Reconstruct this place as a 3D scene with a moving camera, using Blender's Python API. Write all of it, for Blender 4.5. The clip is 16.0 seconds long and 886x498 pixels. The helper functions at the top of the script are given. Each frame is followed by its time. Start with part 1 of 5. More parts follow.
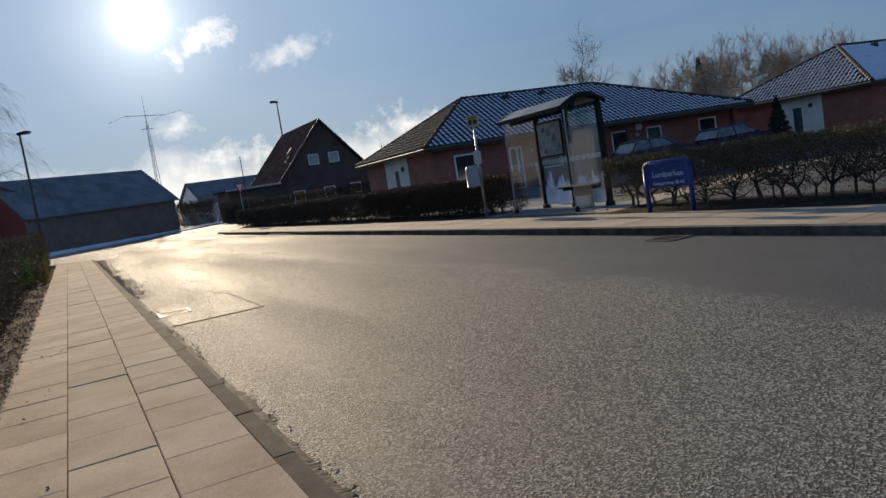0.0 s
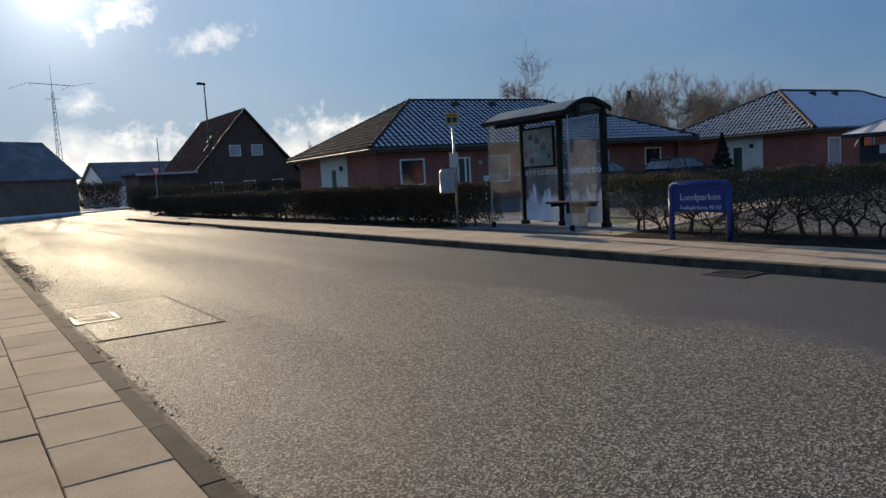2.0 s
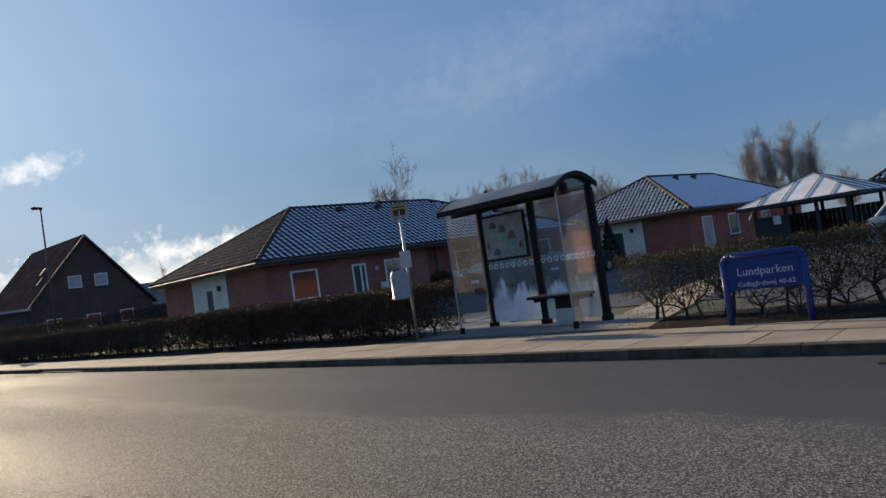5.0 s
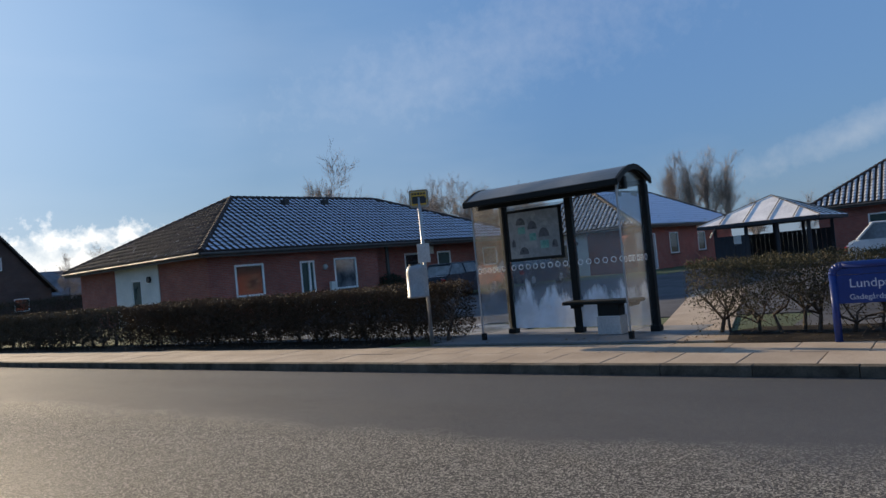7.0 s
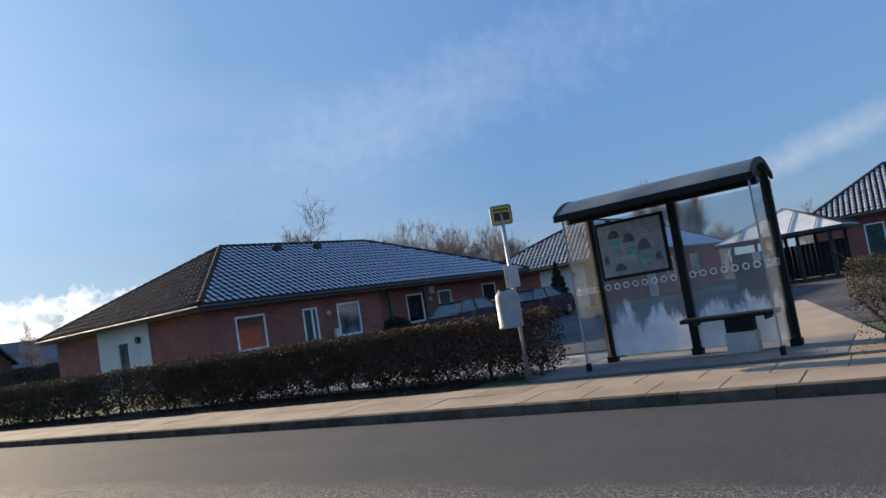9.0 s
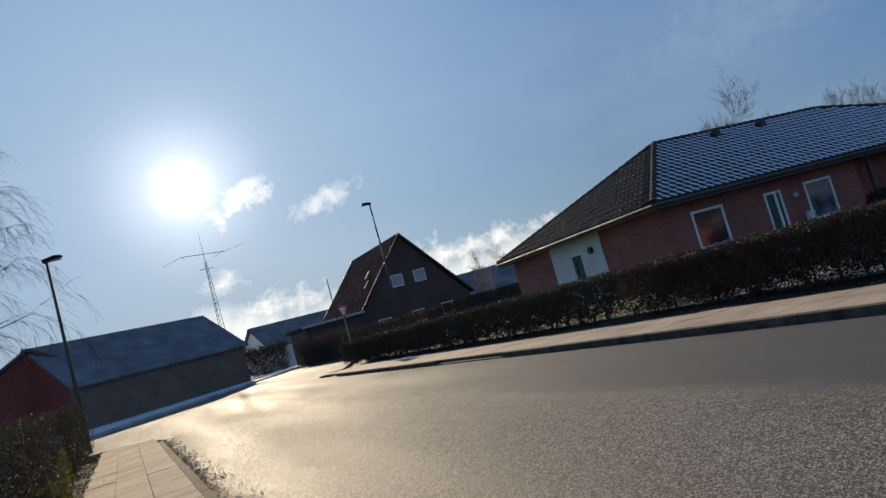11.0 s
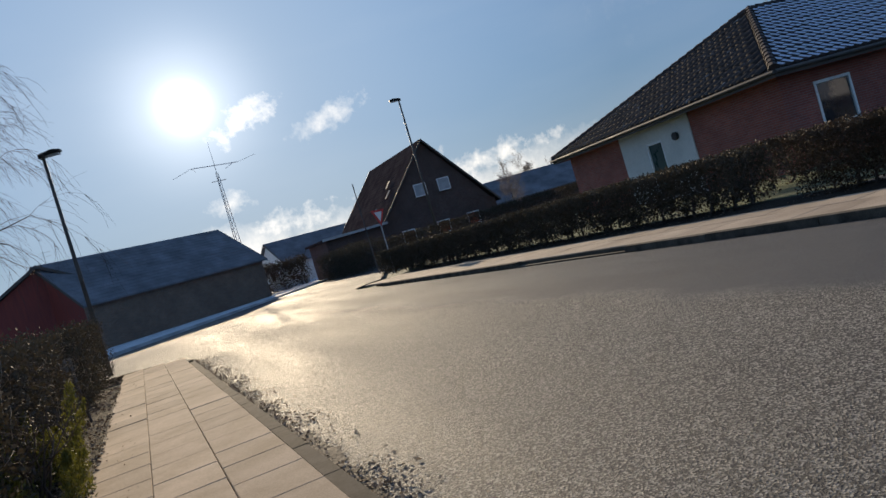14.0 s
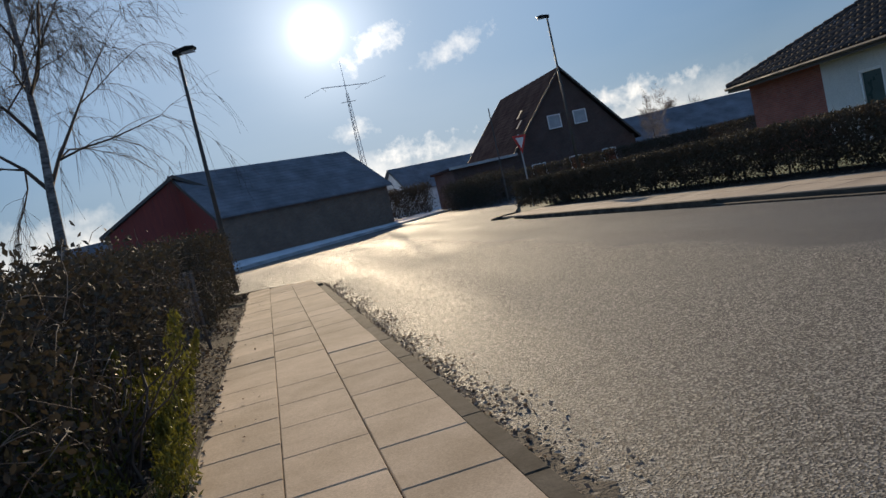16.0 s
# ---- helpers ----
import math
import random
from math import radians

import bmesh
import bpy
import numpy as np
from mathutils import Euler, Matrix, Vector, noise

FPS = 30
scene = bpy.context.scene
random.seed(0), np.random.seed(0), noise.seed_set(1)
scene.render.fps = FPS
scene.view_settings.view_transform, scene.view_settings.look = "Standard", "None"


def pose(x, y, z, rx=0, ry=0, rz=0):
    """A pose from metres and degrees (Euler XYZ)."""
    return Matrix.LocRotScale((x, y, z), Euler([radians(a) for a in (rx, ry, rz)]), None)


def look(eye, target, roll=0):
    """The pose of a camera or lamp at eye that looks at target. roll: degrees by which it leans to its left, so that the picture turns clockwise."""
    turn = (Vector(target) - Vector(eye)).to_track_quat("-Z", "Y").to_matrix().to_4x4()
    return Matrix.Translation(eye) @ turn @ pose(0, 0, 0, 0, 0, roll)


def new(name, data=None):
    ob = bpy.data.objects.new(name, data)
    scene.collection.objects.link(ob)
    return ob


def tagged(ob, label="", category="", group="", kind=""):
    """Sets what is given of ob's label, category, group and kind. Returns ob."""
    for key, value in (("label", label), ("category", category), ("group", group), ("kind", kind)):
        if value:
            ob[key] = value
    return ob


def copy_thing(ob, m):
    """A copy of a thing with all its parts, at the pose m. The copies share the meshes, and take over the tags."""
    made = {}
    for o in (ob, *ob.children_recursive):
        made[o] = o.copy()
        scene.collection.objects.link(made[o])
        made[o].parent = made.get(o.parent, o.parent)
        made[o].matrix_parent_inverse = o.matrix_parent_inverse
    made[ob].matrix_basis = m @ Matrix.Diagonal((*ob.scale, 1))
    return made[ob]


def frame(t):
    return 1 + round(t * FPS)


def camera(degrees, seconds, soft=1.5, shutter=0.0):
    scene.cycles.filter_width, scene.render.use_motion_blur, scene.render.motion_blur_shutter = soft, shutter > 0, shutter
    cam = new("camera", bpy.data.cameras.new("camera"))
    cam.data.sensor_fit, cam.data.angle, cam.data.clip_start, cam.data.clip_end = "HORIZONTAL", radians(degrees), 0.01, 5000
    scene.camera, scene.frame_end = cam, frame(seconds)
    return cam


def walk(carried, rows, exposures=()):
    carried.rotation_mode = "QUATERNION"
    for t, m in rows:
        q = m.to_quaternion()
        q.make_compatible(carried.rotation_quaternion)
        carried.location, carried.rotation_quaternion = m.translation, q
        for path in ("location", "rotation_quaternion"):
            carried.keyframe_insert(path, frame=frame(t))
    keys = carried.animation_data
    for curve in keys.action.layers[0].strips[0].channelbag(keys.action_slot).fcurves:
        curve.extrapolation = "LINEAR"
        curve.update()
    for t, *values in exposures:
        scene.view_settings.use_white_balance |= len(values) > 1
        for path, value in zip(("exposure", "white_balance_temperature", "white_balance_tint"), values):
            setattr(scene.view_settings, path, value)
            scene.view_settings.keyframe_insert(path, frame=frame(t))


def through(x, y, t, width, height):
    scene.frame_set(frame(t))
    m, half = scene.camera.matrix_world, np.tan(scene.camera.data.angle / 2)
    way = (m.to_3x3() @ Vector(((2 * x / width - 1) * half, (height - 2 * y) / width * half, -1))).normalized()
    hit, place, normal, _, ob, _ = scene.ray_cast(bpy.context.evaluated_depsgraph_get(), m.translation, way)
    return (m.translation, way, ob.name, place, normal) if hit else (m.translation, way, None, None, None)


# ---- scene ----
cam = camera(63.5, 16.0)
PATH = [
    (0, (-0.863, 1.181, 1.43), (0.044, 2.952, 1.227), -9.0),
    (0.5, (-0.872, 1.91, 1.446), (0.256, 3.558, 1.365), -8.0),
    (1, (-0.909, 2.53, 1.434), (0.27, 4.142, 1.322), -6.6),
    (1.5, (-0.952, 3.21, 1.393), (0.213, 4.826, 1.212), -4.3),
    (2, (-0.908, 3.832, 1.379), (0.215, 5.474, 1.178), -3.4),
    (2.5, (-0.913, 4.472, 1.361), (0.2, 6.126, 1.192), -3.5),
    (3, (-0.795, 5.071, 1.381), (0.363, 6.699, 1.277), -5.2),
    (3.5, (-0.717, 5.727, 1.392), (0.514, 7.303, 1.356), -6.8),
    (4, (-0.684, 6.293, 1.422), (0.636, 7.795, 1.441), -7.8),
    (4.5, (-0.767, 6.932, 1.427), (0.629, 8.364, 1.475), -8.3),
    (4.7, (-0.78, 7.132, 1.429), (0.644, 8.535, 1.483), -8.4),
    (6.8, (-0.997, 9.8, 1.472), (0.601, 11.002, 1.52), -5.9),
    (7, (-0.965, 10.075, 1.474), (0.657, 11.245, 1.524), -5.4),
    (7.5, (-0.878, 10.764, 1.448), (0.799, 11.853, 1.507), -4.7),
    (8, (-0.842, 11.392, 1.445), (0.882, 12.401, 1.527), -5.2),
    (8.5, (-0.844, 12.082, 1.448), (0.889, 13.073, 1.566), -7.0),
    (9, (-0.808, 12.701, 1.455), (0.881, 13.76, 1.615), -9.3),
    (9.5, (-0.845, 13.415, 1.454), (0.739, 14.619, 1.658), -11.4),
    (10, (-0.725, 13.978, 1.399), (0.665, 15.397, 1.63), -13.9),
    (10.2, (-0.692, 14.224, 1.39), (0.576, 15.755, 1.616), -14.7),
    (12.3, (-0.883, 17.287, 1.404), (-0.352, 19.214, 1.462), -17.8),
    (12.5, (-0.939, 17.524, 1.383), (-0.433, 19.459, 1.392), -18.7),
    (13, (-0.878, 18.163, 1.361), (-0.319, 20.081, 1.26), -19.0),
    (13.5, (-0.954, 18.845, 1.347), (-0.355, 20.753, 1.307), -17.5),
    (14, (-0.863, 19.502, 1.327), (-0.066, 21.335, 1.276), -16.6),
    (14.5, (-0.902, 20.175, 1.368), (-0.13, 22.02, 1.35), -17.7),
    (15, (-0.822, 20.829, 1.341), (0.077, 22.615, 1.277), -18.1),
    (15.5, (-0.93, 21.535, 1.342), (-0.286, 23.426, 1.247), -17.7),
    (16, (-0.919, 22.157, 1.299), (-0.459, 24.098, 1.156), -12.9),
]

# exposure of the phone's picture along the walk
EXPOSURE = [(0.0, 0.30), (1.5, 0.36), (4.0, 0.42), (7.0, 0.72), (8.5, 0.95), (9.2, 0.97), (10.0, 0.55), (12.3, 0.36), (14.5, 0.42), (16.0, 0.37)]
walk(cam, [(t, look(eye, target, roll)) for t, eye, target, roll in PATH], EXPOSURE)

# ---------------------------------------------------------------- sky and sun
SUN_AZ, SUN_EL = radians(7.4), radians(14.3)
SUN_DIR = Vector((math.sin(SUN_AZ) * math.cos(SUN_EL), math.cos(SUN_AZ) * math.cos(SUN_EL), math.sin(SUN_EL)))
SKY_STRENGTH, SUN_STRENGTH = 0.14, 4.7

world = bpy.data.worlds.new("sky")
scene.world = world
world.use_nodes = True
wn, wl = world.node_tree.nodes, world.node_tree.links
wn.clear()


def wnode(kind, **values):
    n = wn.new(kind)
    for key, value in values.items():
        n.inputs[key].default_value = value
    return n


def wmath(op, a, b=None, clamp=False):
    n = wn.new("ShaderNodeMath")
    n.operation, n.use_clamp = op, clamp
    for i, v in enumerate((a, b)):
        if v is None:
            continue
        if isinstance(v, (int, float)):
            n.inputs[i].default_value = v
        else:
            wl.new(v, n.inputs[i])
    return n.outputs[0]


def wramp(value, stops):
    n = wn.new("ShaderNodeValToRGB")
    while len(n.color_ramp.elements) < len(stops):
        n.color_ramp.elements.new(0.5)
    for e, (p, c) in zip(n.color_ramp.elements, stops):
        e.position, e.color = p, (c, c, c, 1)
    wl.new(value, n.inputs[0])
    return n.outputs[0]


sky = wn.new("ShaderNodeTexSky")
sky.sky_type, sky.sun_disc = "NISHITA", False
sky.sun_elevation, sky.sun_rotation = SUN_EL, SUN_AZ
sky.altitude, sky.air_density, sky.dust_density, sky.ozone_density = 20, 1.0, 0.3, 2.5
coord = wn.new("ShaderNodeTexCoord")
split = wn.new("ShaderNodeSeparateXYZ")
wl.new(coord.outputs["Generated"], split.inputs[0])
# the low sun: a small blazing core with a soft aureole of thin haze
dot = wn.new("ShaderNodeVectorMath")
dot.operation = "DOT_PRODUCT"
wl.new(coord.outputs["Generated"], dot.inputs[0])
dot.inputs[1].default_value = SUN_DIR
away = wmath("SUBTRACT", 1.0, dot.outputs["Value"])
core = wmath("MULTIPLY", wmath("POWER", 2.718, wmath("MULTIPLY", away, -3600.0)), 9.0)
aureole = wmath("MULTIPLY", wmath("POWER", 2.718, wmath("MULTIPLY", away, -330.0)), 2.8)
wide = wmath("MULTIPLY", wmath("POWER", 2.718, wmath("MULTIPLY", away, -22.0)), 0.45)
glow = wmath("ADD", wmath("ADD", core, aureole), wide)
# clouds: a cream bank low over the horizon, a few small puffs and one thin streak of cirrus
puff = wnode("ShaderNodeTexNoise", Scale=11.0, Detail=7.0, Roughness=0.60)
wl.new(coord.outputs["Generated"], puff.inputs["Vector"])
lump = wmath("SUBTRACT", puff.outputs[0], 0.5)
fluff = wnode("ShaderNodeTexNoise", Scale=48.0, Detail=6.0, Roughness=0.62)
wl.new(coord.outputs["Generated"], fluff.inputs["Vector"])
wisp = wmath("SUBTRACT", fluff.outputs[0], 0.5)
top = wmath("SUBTRACT", wmath("ADD", wmath("MULTIPLY", lump, 0.13), 0.082), split.outputs[2])
bank = wmath("MULTIPLY", wmath("MULTIPLY", wmath("ADD", top, wmath("MULTIPLY", wisp, 0.035)), 22.0, clamp=True), wmath("MULTIPLY", wramp(dot.outputs["Value"], ((0.76, 0.0), (0.92, 1.0))), 0.6))


def cloud(az, el, wide_deg, high_deg, dense, tilt=0.0, ragged=3.2, sharp=0.75):
    """An uneven cloud at a place in the sky, given by its bearing and height in degrees."""
    a, e, q = radians(az), radians(el), radians(tilt)
    centre = Vector((math.sin(a) * math.cos(e), math.cos(a) * math.cos(e), math.sin(e)))
    right = Vector((math.cos(a), -math.sin(a), 0))
    up = right.cross(centre)
    along, across = right * math.cos(q) + up * math.sin(q), up * math.cos(q) - right * math.sin(q)
    off = wn.new("ShaderNodeVectorMath")
    off.operation = "SUBTRACT"
    wl.new(coord.outputs["Generated"], off.inputs[0])
    off.inputs[1].default_value = centre
    squares = []
    for axis, size in ((along, wide_deg), (across, high_deg), (centre, 20.0)):
        d = wn.new("ShaderNodeVectorMath")
        d.operation = "DOT_PRODUCT"
        wl.new(off.outputs[0], d.inputs[0])
        d.inputs[1].default_value = axis / radians(size)
        squares.append(wmath("MULTIPLY", d.outputs["Value"], d.outputs["Value"]))
    far = wmath("SQRT", wmath("ADD", wmath("ADD", squares[0], squares[1]), squares[2]))
    body = wmath("ADD", wmath("SUBTRACT", 1.0, far), wmath("MULTIPLY", wmath("ADD", wisp, wmath("MULTIPLY", lump, 0.5)), ragged))
    return wmath("MULTIPLY", wmath("MULTIPLY", body, sharp, clamp=True), dense)


small = cloud(11.2, 12.4, 2.4, 1.1, 0.8, 20)
for spec in ((17.8, 11.1, 2.8, 0.9, 0.5, 12), (8.6, 6.5, 1.8, 0.8, 0.5, 5), (13.0, 3.8, 5.0, 1.3, 0.7, 4), (28.0, 4.4, 7.0, 1.3, 0.75, 0), (88.0, 7.4, 14.0, 1.5, 0.2, 13, 1.2, 0.7), (62.0, 17.0, 20.0, 4.0, 0.08, 10, 2.0, 0.6)):
    small = wmath("MAXIMUM", small, cloud(*spec))
veil_map = wn.new("ShaderNodeMapping")
veil_map.inputs["Scale"].default_value = (1.0, 1.6, 5.0)
veil_map.inputs["Rotation"].default_value = (0.4, 0.2, 0.6)
wl.new(coord.outputs["Generated"], veil_map.inputs[0])
veil = wnode("ShaderNodeTexNoise", Scale=1.1, Detail=5.0, Roughness=0.5)
wl.new(veil_map.outputs[0], veil.inputs["Vector"])
thin = wmath("MULTIPLY", wramp(veil.outputs[0], ((0.48, 0.0), (0.75, 1.0))), 0.06)
cover = wmath("ADD", wmath("MAXIMUM", bank, small), thin, clamp=True)
front = wmath("ADD", wmath("MULTIPLY", wmath("MAXIMUM", dot.outputs["Value"], 0.0), 3.5), 4.5)
cloud_rgb = wn.new("ShaderNodeMix")
cloud_rgb.data_type, cloud_rgb.blend_type = "RGBA", "MULTIPLY"
cloud_rgb.inputs["Factor"].default_value = 1.0
cloud_rgb.inputs["A"].default_value = (1.0, 0.93, 0.84, 1)
wl.new(front, cloud_rgb.inputs["B"])
# the bright sky round the sun rolls off softly, as in hazy winter air
grey = wn.new("ShaderNodeRGBToBW")
wl.new(sky.outputs[0], grey.inputs[0])
roll = wmath("DIVIDE", 1.0, wmath("ADD", wmath("MULTIPLY", grey.outputs[0], 0.6), 1.0))
soft_sky = wn.new("ShaderNodeMix")
soft_sky.data_type, soft_sky.blend_type = "RGBA", "MULTIPLY"
soft_sky.inputs["Factor"].default_value = 1.0
wl.new(sky.outputs[0], soft_sky.inputs["A"])
wl.new(roll, soft_sky.inputs["B"])
tint = wn.new("ShaderNodeMix")
tint.data_type, tint.blend_type = "RGBA", "MULTIPLY"
tint.inputs["Factor"].default_value = 1.0
tint.inputs["B"].default_value = (1.26, 1.45, 1.72, 1)
wl.new(soft_sky.outputs["Result"], tint.inputs["A"])
# clear winter blue, paler towards the sun, laid into the computed sky
blue = wn.new("ShaderNodeValToRGB")
while len(blue.color_ramp.elements) < 4:
    blue.color_ramp.elements.new(0.5)
for e, (p, c) in zip(blue.color_ramp.elements, ((0.0, (0.6, 1.15, 2.15)), (0.55, (0.46, 0.96, 1.95)), (0.84, (0.86, 1.48, 2.36)), (1.0, (1.9, 2.85, 4.1)))):
    e.position, e.color = p, (*c, 1)
wl.new(wmath("MAXIMUM", dot.outputs["Value"], 0.0), blue.inputs[0])
winter = wn.new("ShaderNodeMix")
winter.data_type = "RGBA"
winter.inputs["Factor"].default_value = 0.6
wl.new(tint.outputs["Result"], winter.inputs["A"])
wl.new(blue.outputs[0], winter.inputs["B"])
mixed = wn.new("ShaderNodeMix")
mixed.data_type = "RGBA"
wl.new(cover, mixed.inputs["Factor"])
wl.new(winter.outputs["Result"], mixed.inputs["A"])
wl.new(cloud_rgb.outputs["Result"], mixed.inputs["B"])
lit = wn.new("ShaderNodeMix")
lit.data_type, lit.blend_type = "RGBA", "ADD"
lit.inputs["Factor"].default_value = 1.0
wl.new(mixed.outputs["Result"], lit.inputs["A"])
wl.new(glow, lit.inputs["B"])
back = wnode("ShaderNodeBackground", Strength=SKY_STRENGTH)
wl.new(lit.outputs["Result"], back.inputs["Color"])
wout = wn.new("ShaderNodeOutputWorld")
wl.new(back.outputs[0], wout.inputs[0])

sun = new("sun", bpy.data.lights.new("sun", "SUN"))
sun.data.energy, sun.data.angle, sun.data.color = SUN_STRENGTH, radians(0.55), (1.0, 0.80, 0.55)
sun.matrix_world = look(SUN_DIR * 200, (0, 0, 0))


# ---------------------------------------------------------------- materials
def ramp_node(nt, value, stops):
    n = nt.nodes.new("ShaderNodeValToRGB")
    while len(n.color_ramp.elements) < len(stops):
        n.color_ramp.elements.new(0.5)
    for e, (p, c) in zip(n.color_ramp.elements, stops):
        e.position = p
        e.color = (*c, 1) if isinstance(c, tuple) else (c, c, c, 1)
    nt.links.new(value, n.inputs[0])
    return n.outputs[0]


def noise_node(nt, scale, detail=4.0, rough=0.55, stretch=None):
    g = nt.nodes.new("ShaderNodeNewGeometry")
    n = nt.nodes.new("ShaderNodeTexNoise")
    n.inputs["Scale"].default_value, n.inputs["Detail"].default_value, n.inputs["Roughness"].default_value = scale, detail, rough
    vec = g.outputs["Position"]
    if stretch:
        m = nt.nodes.new("ShaderNodeMapping")
        m.inputs["Scale"].default_value = stretch
        nt.links.new(vec, m.inputs[0])
        vec = m.outputs[0]
    nt.links.new(vec, n.inputs["Vector"])
    return n.outputs[0]


def mix_node(nt, fac, a, b, blend="MIX"):
    n = nt.nodes.new("ShaderNodeMix")
    n.data_type, n.blend_type = "RGBA", blend
    for key, v in (("Factor", fac), ("A", a), ("B", b)):
        if isinstance(v, (int, float)):
            n.inputs[key].default_value = v if key == "Factor" else (v, v, v, 1)
        elif isinstance(v, tuple):
            n.inputs[key].default_value = (*v, 1)
        else:
            nt.links.new(v, n.inputs[key])
    return n.outputs["Result"]


def surf(name, dark, light, rough=0.7, coarse=0.8, fine=30.0, bump=0.3, depth=0.004, metal=0.0, spec=0.5, vary=0.0, stretch=None, rough_vary=0.15):
    """A two-scale surface: coarse stains, fine grain, relief and uneven gloss. vary: difference from piece to piece."""
    m = bpy.data.materials.new(name)
    m.use_nodes = True
    nt = m.node_tree
    p = nt.nodes["Principled BSDF"]
    big, small = noise_node(nt, coarse, 5, 0.6, stretch), noise_node(nt, fine, 3, 0.6, stretch)
    c = mix_node(nt, ramp_node(nt, big, ((0.32, 0.0), (0.68, 1.0))), dark, light)
    c = mix_node(nt, 0.55, c, ramp_node(nt, small, ((0.3, 0.45), (0.7, 1.0))), "MULTIPLY")
    c = mix_node(nt, 1.0, c, (1.25, 1.25, 1.25), "MULTIPLY")
    if vary:
        info = nt.nodes.new("ShaderNodeObjectInfo")
        c = mix_node(nt, 1.0, c, ramp_node(nt, info.outputs["Random"], ((0.0, 1.0 - vary), (1.0, 1.0 + vary))), "MULTIPLY")
    nt.links.new(c, p.inputs["Base Color"])
    nt.links.new(ramp_node(nt, big, ((0.3, max(0.02, rough - rough_vary)), (0.7, min(1.0, rough + rough_vary)))), p.inputs["Roughness"])
    p.inputs["Metallic"].default_value = metal
    p.inputs["Specular IOR Level"].default_value = spec
    b = nt.nodes.new("ShaderNodeBump")
    b.inputs["Strength"].default_value, b.inputs["Distance"].default_value = bump, depth
    nt.links.new(small, b.inputs["Height"])
    nt.links.new(b.outputs[0], p.inputs["Normal"])
    return m


def shader_of(m):
    return m.node_tree.nodes["Principled BSDF"]


def asphalt_mat(name, base, gloss):
    m = bpy.data.materials.new(name)
    m.use_nodes = True
    nt = m.node_tree
    p = nt.nodes["Principled BSDF"]
    patches, pits = noise_node(nt, 0.35, 6, 0.6), noise_node(nt, 190.0, 2, 0.5)
    stones = nt.nodes.new("ShaderNodeTexVoronoi")
    stones.inputs["Scale"].default_value = 88.0
    where = nt.nodes.new("ShaderNodeNewGeometry")
    nt.links.new(where.outputs["Position"], stones.inputs["Vector"])
    bw = nt.nodes.new("ShaderNodeRGBToBW")
    nt.links.new(stones.outputs["Color"], bw.inputs[0])
    grit = bw.outputs[0]
    lanes = noise_node(nt, 0.5, 5, 0.55, (1.4, 0.16, 1.0))
    c = mix_node(nt, ramp_node(nt, patches, ((0.35, 0.0), (0.7, 1.0))), tuple(base * k for k in (0.8, 0.8, 0.82)), tuple(base * k for k in (1.25, 1.22, 1.18)))
    # stone specks far paler than the asphalt, painting in glints of low sun
    c = mix_node(nt, ramp_node(nt, grit, ((0.48, 0.0), (0.8, 0.95))), c, tuple(base * k for k in (6.2, 6.0, 5.5)))
    c = mix_node(nt, 0.6, c, ramp_node(nt, lanes, ((0.35, 0.7), (0.65, 1.15))), "MULTIPLY")
    # the far lane has a finer, darker, closed surface; its edge wanders along the road
    side = nt.nodes.new("ShaderNodeSeparateXYZ")
    nt.links.new(where.outputs["Position"], side.inputs[0])
    edge = nt.nodes.new("ShaderNodeMath")
    edge.operation = "MULTIPLY_ADD"
    nt.links.new(noise_node(nt, 0.5, 4, 0.6, (1.0, 0.7, 1.0)), edge.inputs[0])
    edge.inputs[1].default_value = 2.2
    nt.links.new(side.outputs[0], edge.inputs[2])
    fine = nt.nodes.new("ShaderNodeMapRange")
    fine.inputs["From Min"].default_value, fine.inputs["From Max"].default_value = 4.85, 5.5
    nt.links.new(edge.outputs[0], fine.inputs[0])
    closed = mix_node(nt, ramp_node(nt, patches, ((0.3, 0.0), (0.7, 1.0))), tuple(base * k for k in (0.82, 0.83, 0.88)), tuple(base * k for k in (1.1, 1.1, 1.14)))
    closed = mix_node(nt, ramp_node(nt, grit, ((0.6, 0.0), (0.9, 0.35))), closed, tuple(base * k for k in (2.4, 2.4, 2.3)))
    c = mix_node(nt, fine.outputs[0], c, closed)
    nt.links.new(c, p.inputs["Base Color"])
    r = mix_node(nt, ramp_node(nt, lanes, ((0.35, 0.0), (0.65, 1.0))), gloss - 0.07, gloss + 0.07)
    nt.links.new(r, p.inputs["Roughness"])
    p.inputs["Specular IOR Level"].default_value = 0.27
    b = nt.nodes.new("ShaderNodeBump")
    b.inputs["Strength"].default_value, b.inputs["Distance"].default_value = 1.0, 0.055
    nt.links.new(mix_node(nt, 0.3, mix_node(nt, 0.5, stones.outputs["Distance"], grit), pits), b.inputs["Height"])
    nt.links.new(ramp_node(nt, fine.outputs[0], ((0.0, 1.0), (1.0, 0.45))), b.inputs["Strength"])
    nt.links.new(b.outputs[0], p.inputs["Normal"])
    return m


